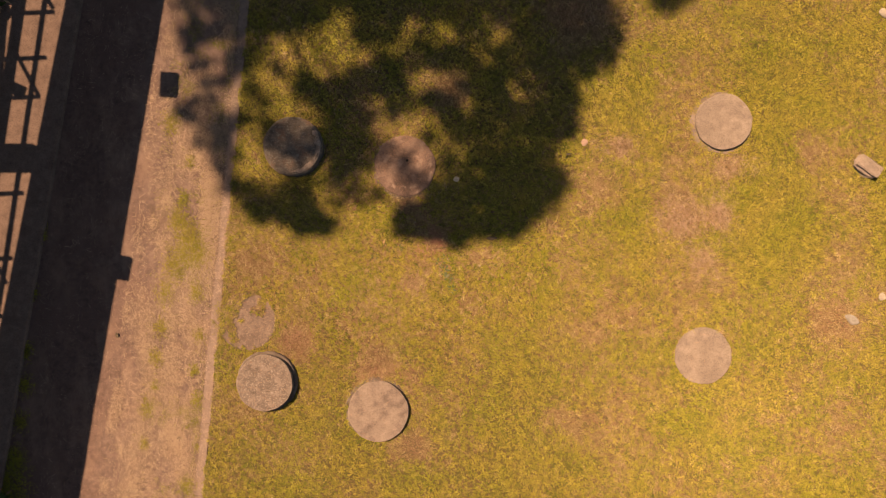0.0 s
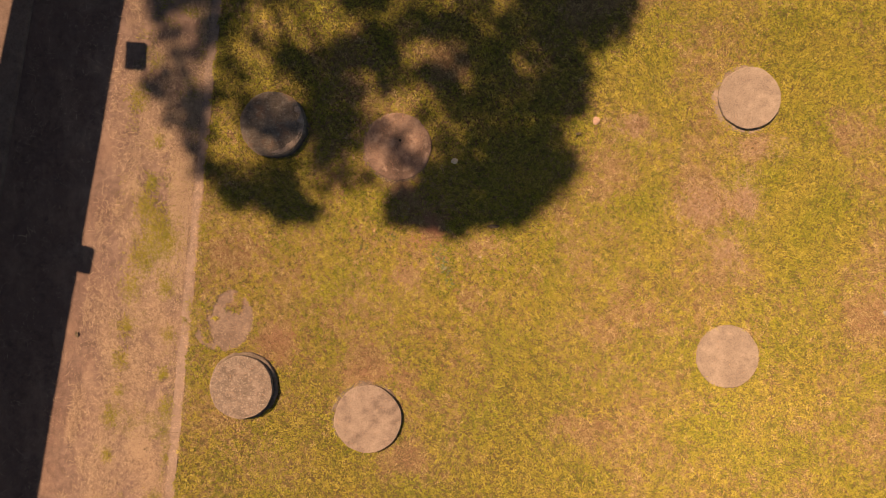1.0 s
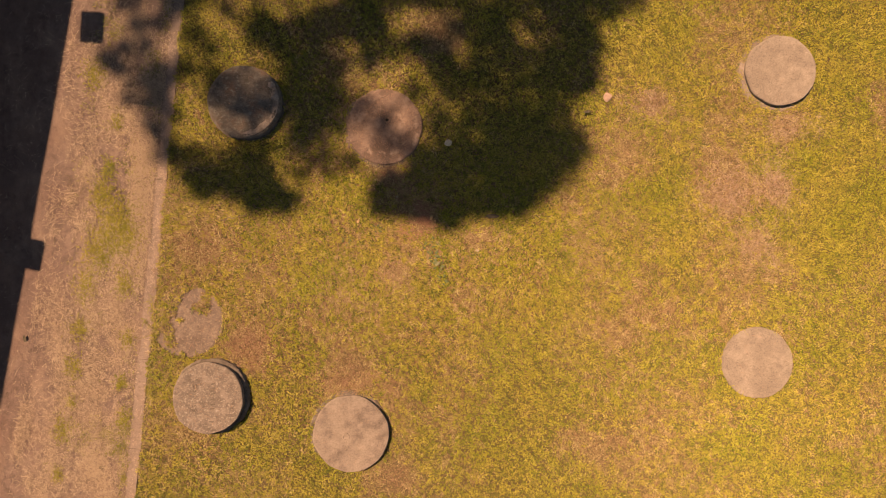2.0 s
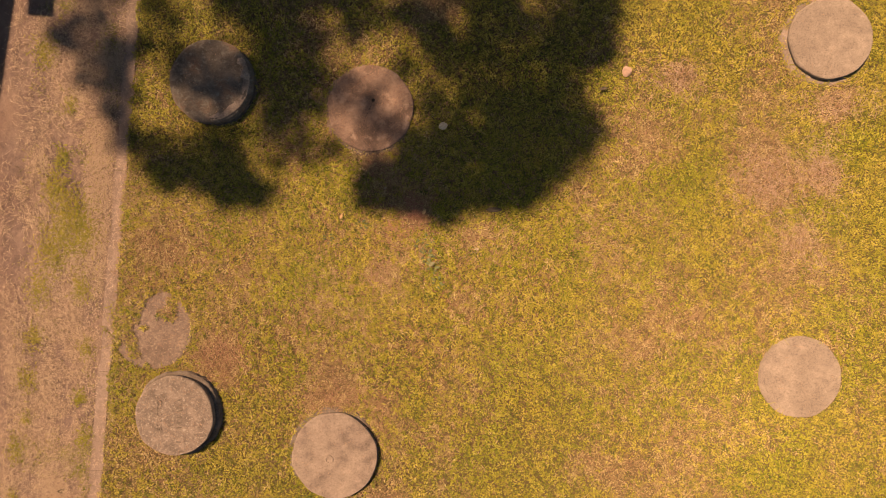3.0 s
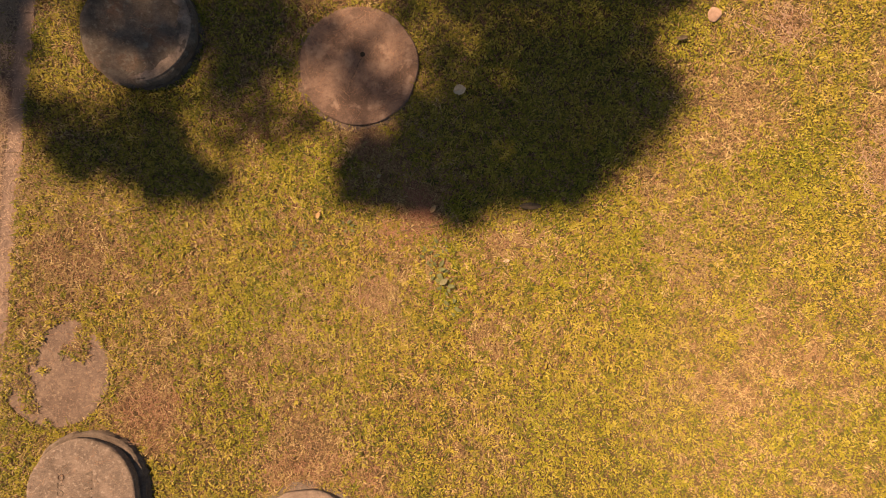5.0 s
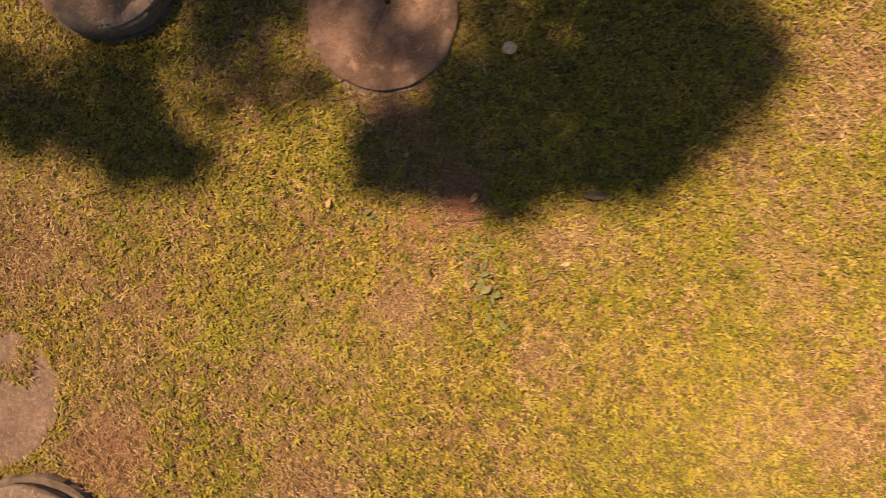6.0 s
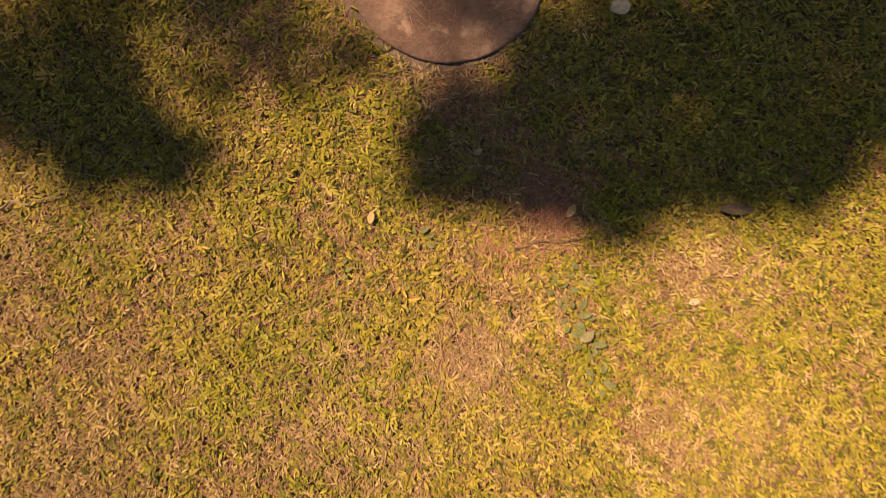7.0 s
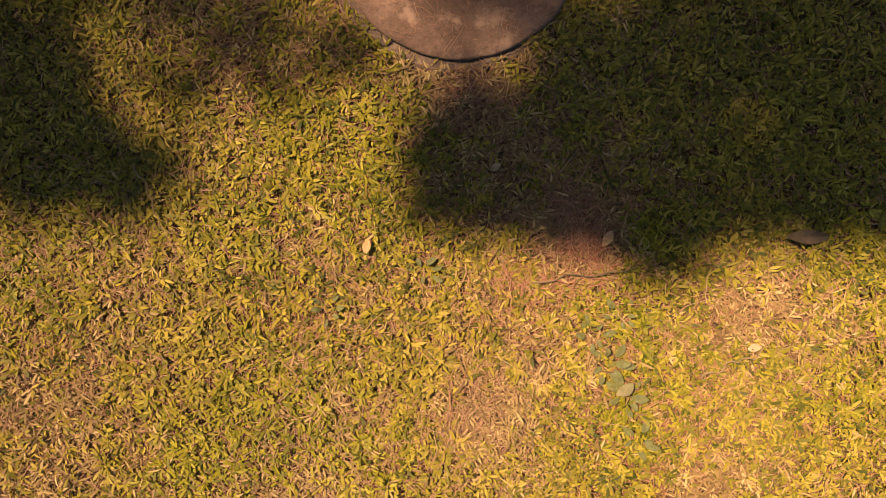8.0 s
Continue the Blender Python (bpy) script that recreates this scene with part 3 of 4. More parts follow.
# loose heaps of needles: x, y, spread along and across, turn, count
HEAPS = [
    (-0.12, 0.25, 0.09, 0.03, -1.1, 380), (-0.06, 0.12, 0.08, 0.045, -1.2, 620), (-0.22, 0.0, 0.11, 0.05, 0.5, 550), (-0.31, -0.04, 0.10, 0.07, 0.3, 420), (-0.47, -0.56, 0.09, 0.06, 0.9, 350), (0.42, -0.25, 0.16, 0.09, 1.2, 350),
    (-0.92, -0.2, 0.12, 0.08, 0.2, 380), (-2.03, -1.28, 0.18, 0.14, 0.6, 1000), (-0.9, -1.72, 0.28, 0.08, 0.0, 1100), (-0.44, 0.60, 0.11, 0.05, -0.2, 600), (-0.95, 0.86, 0.04, 0.12, -0.6, 300), (-0.98, 0.98, 0.05, 0.16, 0.1, 300),
    (-0.42, -1.95, 0.08, 0.16, 0.0, 420), (3.28, 0.42, 0.24, 0.18, 0.3, 1500), (3.85, 0.5, 0.12, 0.2, 0.2, 900), (4.05, 1.15, 0.25, 0.12, 0.0, 700), (2.45, 1.42, 0.16, 0.12, 0.2, 500),
    (3.6, -0.15, 0.2, 0.12, 2.2, 600), (-1.2, 0.75, 0.14, 0.1, 0.4, 260), (-1.62, 1.35, 0.05, 0.14, 0.2, 260), (1.85, 3.3, 0.3, 0.2, 0.0, 700),
]
hx, hy = [], []
for px, py, sx, sy, turn, count in HEAPS:
    count = int(0.6 * count)
    a, b = rng.normal(0, sx, count), rng.normal(0, sy, count)
    hx.append(px + a * math.cos(turn) - b * math.sin(turn))
    hy.append(py + a * math.sin(turn) + b * math.cos(turn))
hx, hy = np.concatenate(hx), np.concatenate(hy)
keep = ~on_lid(hx, hy, 0.0)
hx, hy = hx[keep], hy[keep]
rusty = np.hypot(hx + 0.1, hy - 0.12) < 0.3
for name, pick, material, text in (("fallen_needles", (hx < 2.0) & ~rusty, STRAW, "reddish-brown dead needles lying loose on worn patches"),
                                   ("rust_needles", rusty, RUST, "small heap of rust-red dead needles on the lawn"),
                                   ("bleached_straw", hx >= 2.0, BLEACHED, "pale pinkish straw lying on worn patches of the lawn")):
    n = int(pick.sum())
    heaps = blade_mesh(name, hx[pick], hy[pick], rng.uniform(0.015, 0.055, n), rng.uniform(0.03, 0.115, n), rng.uniform(0.0014, 0.0032, n) * (1.5 if material is BLEACHED else 1.0), rng.uniform(-0.1, 0.2, n), material)
    tagged(heaps, text, "litter", kind="stuff")


# long fine dry stems lying over the sward
sx, sy = rng.normal(-0.4, 1.4, 420), rng.normal(0.1, 0.8, 420)
keep = (sx > kerb_x(sy) + 0.1) & ~on_lid(sx, sy, 0.05)
sx, sy = sx[keep], sy[keep]
n = len(sx)
stems = blade_mesh("dry_stems", sx, sy, rng.uniform(0.03, 0.055, n), 0.06 + 0.16 * rng.random(n) ** 2, rng.uniform(0.0012, 0.0024, n), rng.uniform(-0.05, 0.25, n), BLEACHED)
tagged(stems, "long fine bleached stems lying over the lawn", "litter", kind="stuff")
# taller uncut blades round the lids, where no mower reaches
ex, ey = [], []
for (cx, cy), r, h in LIDS.values():
    a = rng.uniform(0, 2 * np.pi, 170)
    keep = cells(np.cos(a) * 2 + cx, np.sin(a) * 2 + cy, 0.5, 41) > 0.42
    d = r + rng.uniform(0.02, 0.07, 170)
    ex.append((cx + np.cos(a) * d)[keep])
    ey.append((cy + np.sin(a) * d)[keep])
ex, ey = np.concatenate(ex), np.concatenate(ey)
n = len(ex)
edge = blade_mesh("edge_grass", ex, ey, rng.uniform(0.0, 0.015, n), rng.uniform(0.06, 0.15, n), rng.uniform(0.004, 0.009, n), rng.uniform(0.3, 1.2, n), GREEN)
tagged(edge, "taller uncut grass blades round the concrete lids", "grass", kind="stuff")
# needles and straw blown onto the lids
px, py, pz = [], [], []
for name, count, most in (("brown", 900, 0.97), ("sunk", 260, 0.95), ("grey", 220, 0.95), ("tan", 60, 0.95), ("black", 90, 0.9), ("pale_low", 30, 0.95), ("pale_up", 20, 0.95)):
    (cx, cy), r, h = LIDS[name]
    a, d = rng.uniform(0, 2 * np.pi, count), r * most * rng.random(count) ** 0.5
    px.append(cx + np.cos(a) * d)
    py.append(cy + np.sin(a) * d)
    pz.append(np.full(count, h + 0.009))
px, py, pz = np.concatenate(px), np.concatenate(py), np.concatenate(pz)
n = len(px)
blown = blade_mesh("blown_needles", px, py, pz, 0.012 + 0.14 * rng.random(n) ** 3, rng.uniform(0.0006, 0.0017, n), rng.uniform(-0.03, 0.06, n), STRAW)
tagged(blown, "dead needles and straw blown onto the concrete lids", "litter", kind="stuff")


# ---- dry grass and clippings on the road ----
def road_cover(x, y):
    """How thickly straw lies on the road, 0 to 1: in streaks along it, mostly on the lawn's half, with bare places between."""
    u = (x - walk_x(y)) / (kerb_x(y) - walk_x(y))
    streak = 1.25 * cells(x - kerb_x(y), y / 2.6, 0.17, 21) + 0.75 * cells(x - kerb_x(y), y / 1.4, 0.07, 22) + 0.4 * cells(x, y, 0.55, 29)
    return u, np.clip((streak - 1.08) * 2.4, 0.015, 0.85) * np.clip((u - 0.53) * 3.6, 0.03, 1.0)


x, y = blades(300000, -5.6, -2.8, -3.8, 3.9)
u, cover = road_cover(x, y)
want = cover * np.where(u > 0.972, 0.3, 1.0)
keep = (u > 0.03) & (u < 1.05) & (rng.random(len(x)) < want)
x, y = x[keep], y[keep]
n = len(x)
clip = blade_mesh("road_clippings", x, y, rng.uniform(0.02, 0.032, n), 0.012 + 0.07 * rng.random(n) ** 2, rng.uniform(0.001, 0.0036, n), rng.uniform(-0.05, 0.35, n), CLIPPINGS)
tagged(clip, "dry grass clippings strewn over the earth road", "litter", kind="stuff")
# matted straw in patches drawn out along the road
mx, my = rng.uniform(-4.5, -3.2, 70), rng.uniform(-3.7, 3.7, 70)
mx, my = mx + 0.13 * my, my
size = rng.uniform(0.03, 0.11, 70)
x = np.concatenate([rng.normal(a, r, int(5200 * r)) for a, r in zip(mx, size)])
y = np.concatenate([rng.normal(b, 2.0 * r, int(5200 * r)) for b, r in zip(my, size)])
u, cover = road_cover(x, y)
keep = (u > 0.5) & (u < 0.97)
x, y = x[keep], y[keep]
n = len(x)
mats = blade_mesh("straw_mats", x, y, rng.uniform(0.022, 0.036, n), 0.03 + 0.09 * rng.random(n) ** 2, rng.uniform(0.0016, 0.0036, n), rng.uniform(-0.05, 0.2, n), CLIPPINGS)
tagged(mats, "pale matted straw in patches along the earth road", "litter", kind="stuff")
# long pale curled straws
x, y = blades(22000, -6.2, -3.05, -4.0, 4.0)
u, cover = road_cover(x, y)
keep = (u > 0.04) & (u < 0.98) & (rng.random(len(x)) < 0.045 + 0.8 * cover)
x, y = x[keep], y[keep]
n = len(x)
straws = blade_mesh("road_straws", x, y, rng.uniform(0.026, 0.034, n), 0.03 + 0.13 * rng.random(n) ** 2, rng.uniform(0.0016, 0.0036, n), rng.uniform(-0.02, 0.1, n), BLEACHED)
tagged(straws, "long pale dry straws scattered on the earth road", "litter", kind="stuff")
# dark bits of bark and stem
x, y = blades(7000, -5.2, -3.0, -4.2, 4.3)
u = (x - walk_x(y)) / (kerb_x(y) - walk_x(y))
keep = (u < 0.975) & (rng.random(len(x)) < np.clip((u - 0.3) * 1.6, 0.05, 1) * np.clip(cells(x, y, 0.3, 28) * 1.6 - 0.35, 0, 1))
x, y = x[keep], y[keep]
n = len(x)
debris = blade_mesh("road_debris", x, y, rng.uniform(0.024, 0.04, n), rng.uniform(0.015, 0.06, n), rng.uniform(0.002, 0.006, n), rng.uniform(-0.05, 0.5, n), DEBRIS)
tagged(debris, "dark brown bits of stem and leaf on the earth road", "litter", kind="stuff")
# green tufts: along the kerb and the sidewalk's edge
spots = [(-3.67, 0.42, 0.12), (-3.52, 0.15, 0.20), (-3.40, -0.04, 0.16), (-3.6, 0.7, 0.08), (-3.72, -0.25, 0.16), (-3.85, -0.6, 0.12), (-3.9, -1.1, 0.09), (-3.98, -1.5, 0.09), (-4.1, -2.2, 0.10), (-3.38, -1.2, 0.07), (-3.42, -2.1, 0.08), (-3.75, 1.75, 0.12), (-4.0, -1.9, 0.05), (-4.15, -2.7, 0.06), (-3.55, -3.3, 0.10), (-3.42, -0.6, 0.1), (-3.6, -0.05, 0.14), (-3.45, -1.7, 0.06), (-3.5, 1.2, 0.06),
         (-6.02, -3.3, 0.28), (-5.85, -2.4, 0.1), (-5.8, -1.9, 0.1), (-5.78, -1.4, 0.09), (-5.7, -0.6, 0.08), (-5.92, -2.9, 0.12), (-5.55, 0.2, 0.07)]
xs, yz = [], []
for px, py, r in spots:
    m = int(7000 * r * r * 3.1) + 40
    xs.append(rng.normal(px, r * 0.55, m))
    yz.append(rng.normal(py, r * 0.8, m))
x, y = np.concatenate(xs), np.concatenate(yz)
n = len(x)
tufts = blade_mesh("road_weeds", x, y, rng.uniform(0.022, 0.036, n), rng.uniform(0.02, 0.05, n), rng.uniform(0.005, 0.010, n), rng.uniform(0.0, 0.5, n), GREEN)
rx, ry = blades(190000, -4.5, -2.8, -4.2, 4.3)
u = rx - kerb_x(ry)
where = np.clip((1.2 * cells(u, ry / 2.5, 0.14, 23) + 0.9 * cells(rx, ry, 0.09, 24) - 1.0) * 2.6, 0.01, 1) * np.clip((u + 1.05) * 1.6, 0.0, 1.0)
where = np.maximum(where, np.exp(-((u + 0.12) / 0.05) ** 2) * np.clip(1.5 * cells(rx, ry, 0.14, 25) - 0.1, 0, 1))
keep = (u < -0.065) & (rng.random(len(rx)) < where * 0.7)
rx, ry = rx[keep], ry[keep]
n = len(rx)
green = cells(rx, ry, 0.3, 26) + rng.normal(0, 0.2, n) > 0.6
for name, pick, material, text in (("road_grass", green, GREEN, "sparse yellow-green grass growing along the road's edge"),
                                   ("road_straw", ~green, CLIPPINGS, "dead straw-coloured grass along the road's edge")):
    m = int(pick.sum())
    ob = leaf_mesh(name, rx[pick], ry[pick], rng.uniform(0.012, 0.022, m), rng.uniform(0.02, 0.05, m), rng.uniform(0.003, 0.007, m), rng.uniform(0.0, 0.4, m), material, rng.uniform(0, 2 * np.pi, m), rng.normal(-0.12, 0.2, m))
    tagged(ob, text, "grass", kind="stuff")
tagged(tufts, "green weeds in clumps at the edges of the road", "weeds", kind="stuff")


# ---- tree beside the lawn, above the path ----
def shade_of(gx, gy, h):
    """The place at height h whose shadow falls on (gx, gy)."""
    return Vector((gx + RAY.x / RAY.z * h, gy + RAY.y / RAY.z * h, h))


TREE = thing("tree", (-11.5, 13.0, 0), "tall broad-crowned tree at the lawn's edge, throwing dappled shade", "tree")
# boughs of the crown: where the shade of each leaf clump falls on the plan, and its radius
BOUGHS = {}
BOUGHS["right"] = [
    (2.17, 3.24, 0.38), (2.10, 2.73, 0.32), (2.37, 2.88, 0.19), (1.70, 3.08, 0.43), (1.70, 2.61, 0.39), (1.23, 3.16, 0.35), (1.39, 2.73, 0.33),
    (0.91, 2.57, 0.27), (1.58, 2.13, 0.32), (1.76, 1.98, 0.19), (1.70, 1.68, 0.19), (1.35, 1.54, 0.27), (1.23, 1.11, 0.35), (1.56, 0.91, 0.19),
    (0.84, 1.86, 0.33), (0.68, 2.21, 0.30), (0.36, 1.66, 0.27), (0.76, 1.23, 0.32), (0.48, 2.37, 0.25), (1.39, 1.90, 0.24),
]
BOUGHS["low_right"] = [
    (0.66, 0.46, 0.20), (0.30, 0.84, 0.20), (0.05, 0.62, 0.18),
    (-0.15, 0.17, 0.09), (0.02, 0.15, 0.09), (-0.30, 0.16, 0.08), (0.12, 0.10, 0.09),
    (-0.28, 0.28, 0.12), (-0.20, 0.20, 0.08), (-0.05, 0.24, 0.10),
    (-0.52, 0.36, 0.16), (-0.40, 0.24, 0.14), (-0.60, 0.24, 0.09), (0.22, 0.12, 0.13), (0.34, 0.17, 0.13), (0.70, 0.22, 0.14), (1.00, 0.22, 0.14),
    (1.37, 0.76, 0.30), (1.15, 0.56, 0.28), (0.95, 0.36, 0.17), (1.11, 0.34, 0.13), (0.36, 0.80, 0.33), (0.68, 0.56, 0.33), (0.28, 0.39, 0.22),
    (0.01, 0.48, 0.27), (-0.27, 0.44, 0.20), (-0.44, 0.50, 0.16), (-0.03, 0.76, 0.20), (-0.11, 0.28, 0.12), (0.52, 0.26, 0.13), (0.20, 0.20, 0.12),
    (0.84, 0.87, 0.28), (-0.57, 0.39, 0.11),
]
BOUGHS["middle"] = [
    (-1.06, 2.29, 0.24), (-1.45, 2.10, 0.27), (-1.76, 2.17, 0.20), (-1.29, 1.74, 0.27), (-1.13, 1.36, 0.24), (-1.37, 1.11, 0.20), (-0.66, 2.29, 0.19),
    (-0.74, 2.54, 0.20), (-0.35, 2.65, 0.22), (0.05, 2.65, 0.22), (-1.06, 3.02, 0.19), (-0.74, 3.00, 0.20), (0.36, 2.73, 0.22), (0.28, 3.24, 0.25),
    (-0.19, 3.38, 0.20), (-0.66, 3.32, 0.22), (-1.06, 3.38, 0.20), (0.76, 3.32, 0.22), (-0.07, 2.06, 0.17), (-0.66, 1.94, 0.16), (0.13, 1.86, 0.19),
    (-1.53, 1.50, 0.17),
]
BOUGHS["low_left"] = [
    (-1.84, 0.34, 0.14), (-1.97, 0.50, 0.16), (-1.74, 0.46, 0.12),
    (-1.77, 0.28, 0.13), (-1.63, 0.22, 0.09), (-1.95, 0.24, 0.10), (-1.73, 0.42, 0.13), (-2.20, 0.42, 0.14), (-2.50, 0.46, 0.14),
    (-2.08, 1.47, 0.33), (-2.33, 1.58, 0.20), (-1.88, 1.27, 0.19), (-1.61, 1.39, 0.19), (-2.08, 0.87, 0.22), (-2.47, 0.68, 0.24), (-2.71, 0.76, 0.20),
    (-2.24, 0.56, 0.20), (-1.92, 0.60, 0.20), (-2.87, 0.91, 0.14), (-1.84, 0.84, 0.19), (-1.68, 0.34, 0.14), (-1.91, 0.32, 0.12), (-1.50, 0.34, 0.10),
    (-2.00, 0.39, 0.11), (-1.53, 0.87, 0.14), (-2.59, 0.54, 0.16),
]
BOUGHS["fringe"] = [
    (-3.54, 1.86, 0.12), (-3.42, 2.06, 0.11), (-3.30, 1.70, 0.13), (-3.34, 2.99, 0.14), (-3.56, 3.00, 0.11), (-3.14, 1.41, 0.11), (-3.14, 1.19, 0.09), (-3.38, 1.47, 0.08),
    (-2.95, 3.32, 0.27), (-2.71, 3.00, 0.27), (-2.47, 3.24, 0.27), (-2.08, 3.24, 0.27), (-1.76, 3.33, 0.22), (-2.87, 2.61, 0.20), (-2.63, 2.65, 0.16),
    (-3.03, 2.33, 0.13), (-3.14, 3.02, 0.14), (-3.42, 3.16, 0.11), (-2.79, 1.80, 0.16), (-3.09, 1.78, 0.14), (-2.99, 1.56, 0.12), (-2.91, 1.31, 0.14),
    (-3.03, 1.09, 0.10), (-2.95, 0.87, 0.12), (-3.18, 2.06, 0.10), (-3.50, 2.80, 0.13), (-3.64, 1.94, 0.09), (-3.30, 2.29, 0.09), (-3.26, 2.61, 0.10),
    (-3.46, 2.53, 0.09),
]
BOUGHS["veil"] = [
    (-1.30, 0.76, 0.11), (-0.90, 0.74, 0.12), (-1.15, 0.90, 0.12), (-2.42, 1.75, 0.14),
    (-1.92, 2.36, 0.16), (-2.28, 2.49, 0.12), (-2.63, 2.17, 0.14), (-0.19, 2.99, 0.19), (0.60, 2.94, 0.16), (0.44, 1.19, 0.14), (0.06, 1.19, 0.16),
    (-0.19, 1.50, 0.16), (1.15, 2.25, 0.10), (-1.02, 1.86, 0.13), (-0.35, 2.06, 0.14), (0.17, 2.21, 0.16), (-1.61, 1.78, 0.14), (-0.98, 1.11, 0.12),
    (-1.13, 0.64, 0.10), (-0.54, 1.19, 0.20), (-0.74, 1.35, 0.14), (-0.31, 0.95, 0.16), (-1.45, 0.58, 0.11), (-2.43, 2.02, 0.11),
]
BOUGHS["top"] = [
    (-3.42, 3.50, 0.24), (-2.83, 3.55, 0.27), (-2.47, 3.60, 0.33), (-2.00, 3.65, 0.27), (-1.60, 3.70, 0.33), (-1.20, 3.60, 0.30), (-0.80, 3.65, 0.30),
    (-0.35, 3.62, 0.33), (0.10, 3.60, 0.30), (0.55, 3.65, 0.30), (1.00, 3.60, 0.35), (1.50, 3.62, 0.35), (2.00, 3.65, 0.30), (3.08, 3.43, 0.20), (3.30, 3.60, 0.22),
]
rnd = random.Random(3)
top = []
THICK = {"veil": 0.42, "low_left": 0.5, "middle": 1.0, "fringe": 0.9, "top": 0.7, "right": 0.82, "low_right": 0.76}
for name, bough in BOUGHS.items():
    lift = rnd.uniform(15.5, 17.5)
    for gx, gy, r in bough:
        top.append((shade_of(gx, gy, lift + rnd.uniform(-0.8, 0.8)), r, int(900 * THICK[name] * (r / 0.45) ** 1.8 * rnd.uniform(0.7, 1.15))))
NEAR = len(top)
for k in range(60):     # the rest of the crown, away from the lawn
    gx, gy = rnd.uniform(-4.5, 3.8), rnd.uniform(4.0, 9.0)
    top.append((shade_of(gx, gy, rnd.uniform(14.5, 19.0)), rnd.uniform(0.6, 0.9), 420))
lv, lq = [], []
for c, r, m in top:
    p = rng.normal(0, 1, (m, 3))
    p = p / np.linalg.norm(p, axis=1)[:, None] * np.where(rng.random(m) < 0.88, rng.random(m) ** 0.4, rng.uniform(0.9, 1.5, m))[:, None] * r * 1.16
    p[:, 2] *= 0.7
    q = rng.normal(0, 1, (m, 3)) * np.array([1, 1, 0.5])
    q /= np.linalg.norm(q, axis=1)[:, None]
    s = np.cross(q, rng.normal(0, 1, (m, 3)))
    s /= np.linalg.norm(s, axis=1)[:, None]
    ln, wd = rng.uniform(0.07, 0.15, m)[:, None], rng.uniform(0.025, 0.05, m)[:, None]
    b = p + np.array(c)
    lv.append(np.stack([b - q * ln * 0.5, b - s * wd, b + q * ln * 0.5, b + s * wd], 1).reshape(-1, 3))
lv = np.concatenate(lv) - np.array([-11.5, 13.0, 0])
lq = (np.arange(len(lv) // 4)[:, None] * 4 + np.array([[0, 1, 2, 3]]))
crown = big_mesh("crown", lv, lq, np.zeros((0, 3), int), LEAF)
crown.parent = TREE
crown["label"] = "many small dark green leaves in uneven clumps"


def limb(bm, pts, r0, r1, segs=8):
    rows = []
    for i, p in enumerate(pts):
        d = (pts[min(i + 1, len(pts) - 1)] - pts[max(i - 1, 0)]).normalized()
        s = d.cross(Vector((0.3, 1, 0.2))).normalized()
        u = s.cross(d)
        r = r0 + (r1 - r0) * i / (len(pts) - 1)
        rows.append([bm.verts.new(p + (s * math.cos(2 * math.pi * k / segs) + u * math.sin(2 * math.pi * k / segs)) * r) for k in range(segs)])
    for a, b in zip(rows, rows[1:]):
        for k in range(segs):
            bm.faces.new((a[k], a[(k + 1) % segs], b[(k + 1) % segs], b[k]))
    bm.faces.new(rows[-1])


base = Vector((-11.5, 13.0, 0))
bm = bmesh.new()
limb(bm, [Vector((0, 0, -0.2)), Vector((0.05, 0, 1)), Vector((0.0, -0.1, 3.2)), Vector((0.1, -0.15, 6.5)), Vector((0.2, -0.2, 10.2)), Vector((0.3, -0.2, 17.5))], 0.45, 0.1, 14)
part("trunk", bm, BARK, TREE, "ridged brown trunk", smooth=True)
for i, (c, r, m) in enumerate(top):
    if i % 3 or (i > NEAR and i % 2):
        continue
    e = c - base
    s = Vector((0.1, -0.15, rnd.uniform(8.5, 14.0)))
    a, b2 = s.lerp(e, 0.35) + Vector((0, 0, 0.6)), s.lerp(e, 0.7) + Vector((0, 0, 0.5))
    bm = bmesh.new()
    limb(bm, [s, a, b2, e], 0.035, 0.006, 6)
    part("limb", bm, BARK, TREE, smooth=True)


# ---- unseen shade caster beside the sidewalk: roof and lattice laid out from their shadows ----
# kept low, so the roof also hides sky from the shaded road
H = 3.2
SHIFT = shade_of(0, 0, H)
COVER = thing("unseen_shade_roof", (SHIFT.x - 5.0, SHIFT.y, 0), "unseen shade caster beside the road, built as a narrow grey roof on posts", "walkway roof")
org = Vector((SHIFT.x - 5.0, SHIFT.y, 0))


def over(gx, gy):
    """A place at roof height, seen from the shade caster's base, by where its shade falls."""
    return shade_of(gx, gy, H) - org


bm = bmesh.new()
rows = []
for gy in np.linspace(-14, 10, 49):
    row = []
    for k in range(9):
        a, b = -5.85 + 0.2 * gy, -4.47 + 0.172 * gy
        p = over(a + (b - a) * k / 8, gy)
        row.append(bm.verts.new(p + Vector((0, 0, 0.018 * (k % 2)))))
    rows.append(row)
for a, b in zip(rows, rows[1:]):
    for k in range(8):
        bm.faces.new((a[k], a[k + 1], b[k + 1], b[k]))
ex = bmesh.ops.extrude_face_region(bm, geom=list(bm.faces))
bmesh.ops.translate(bm, vec=(0, 0, 0.03), verts=[v for v in ex["geom"] if isinstance(v, bmesh.types.BMVert)])
part("roof", bm, SHEET, COVER, "long folded grey sheet, laid out to cast the road's shade band")


def bar(name, p, q, w, h=0.06, material=STEEL):
    bm = bmesh.new()
    d = q - p
    box(bm, (d.length, w, h), Matrix.Translation((p + q) / 2) @ d.to_track_quat("X", "Z").to_matrix().to_4x4(), 0.004)
    return part(name, bm, material, COVER)


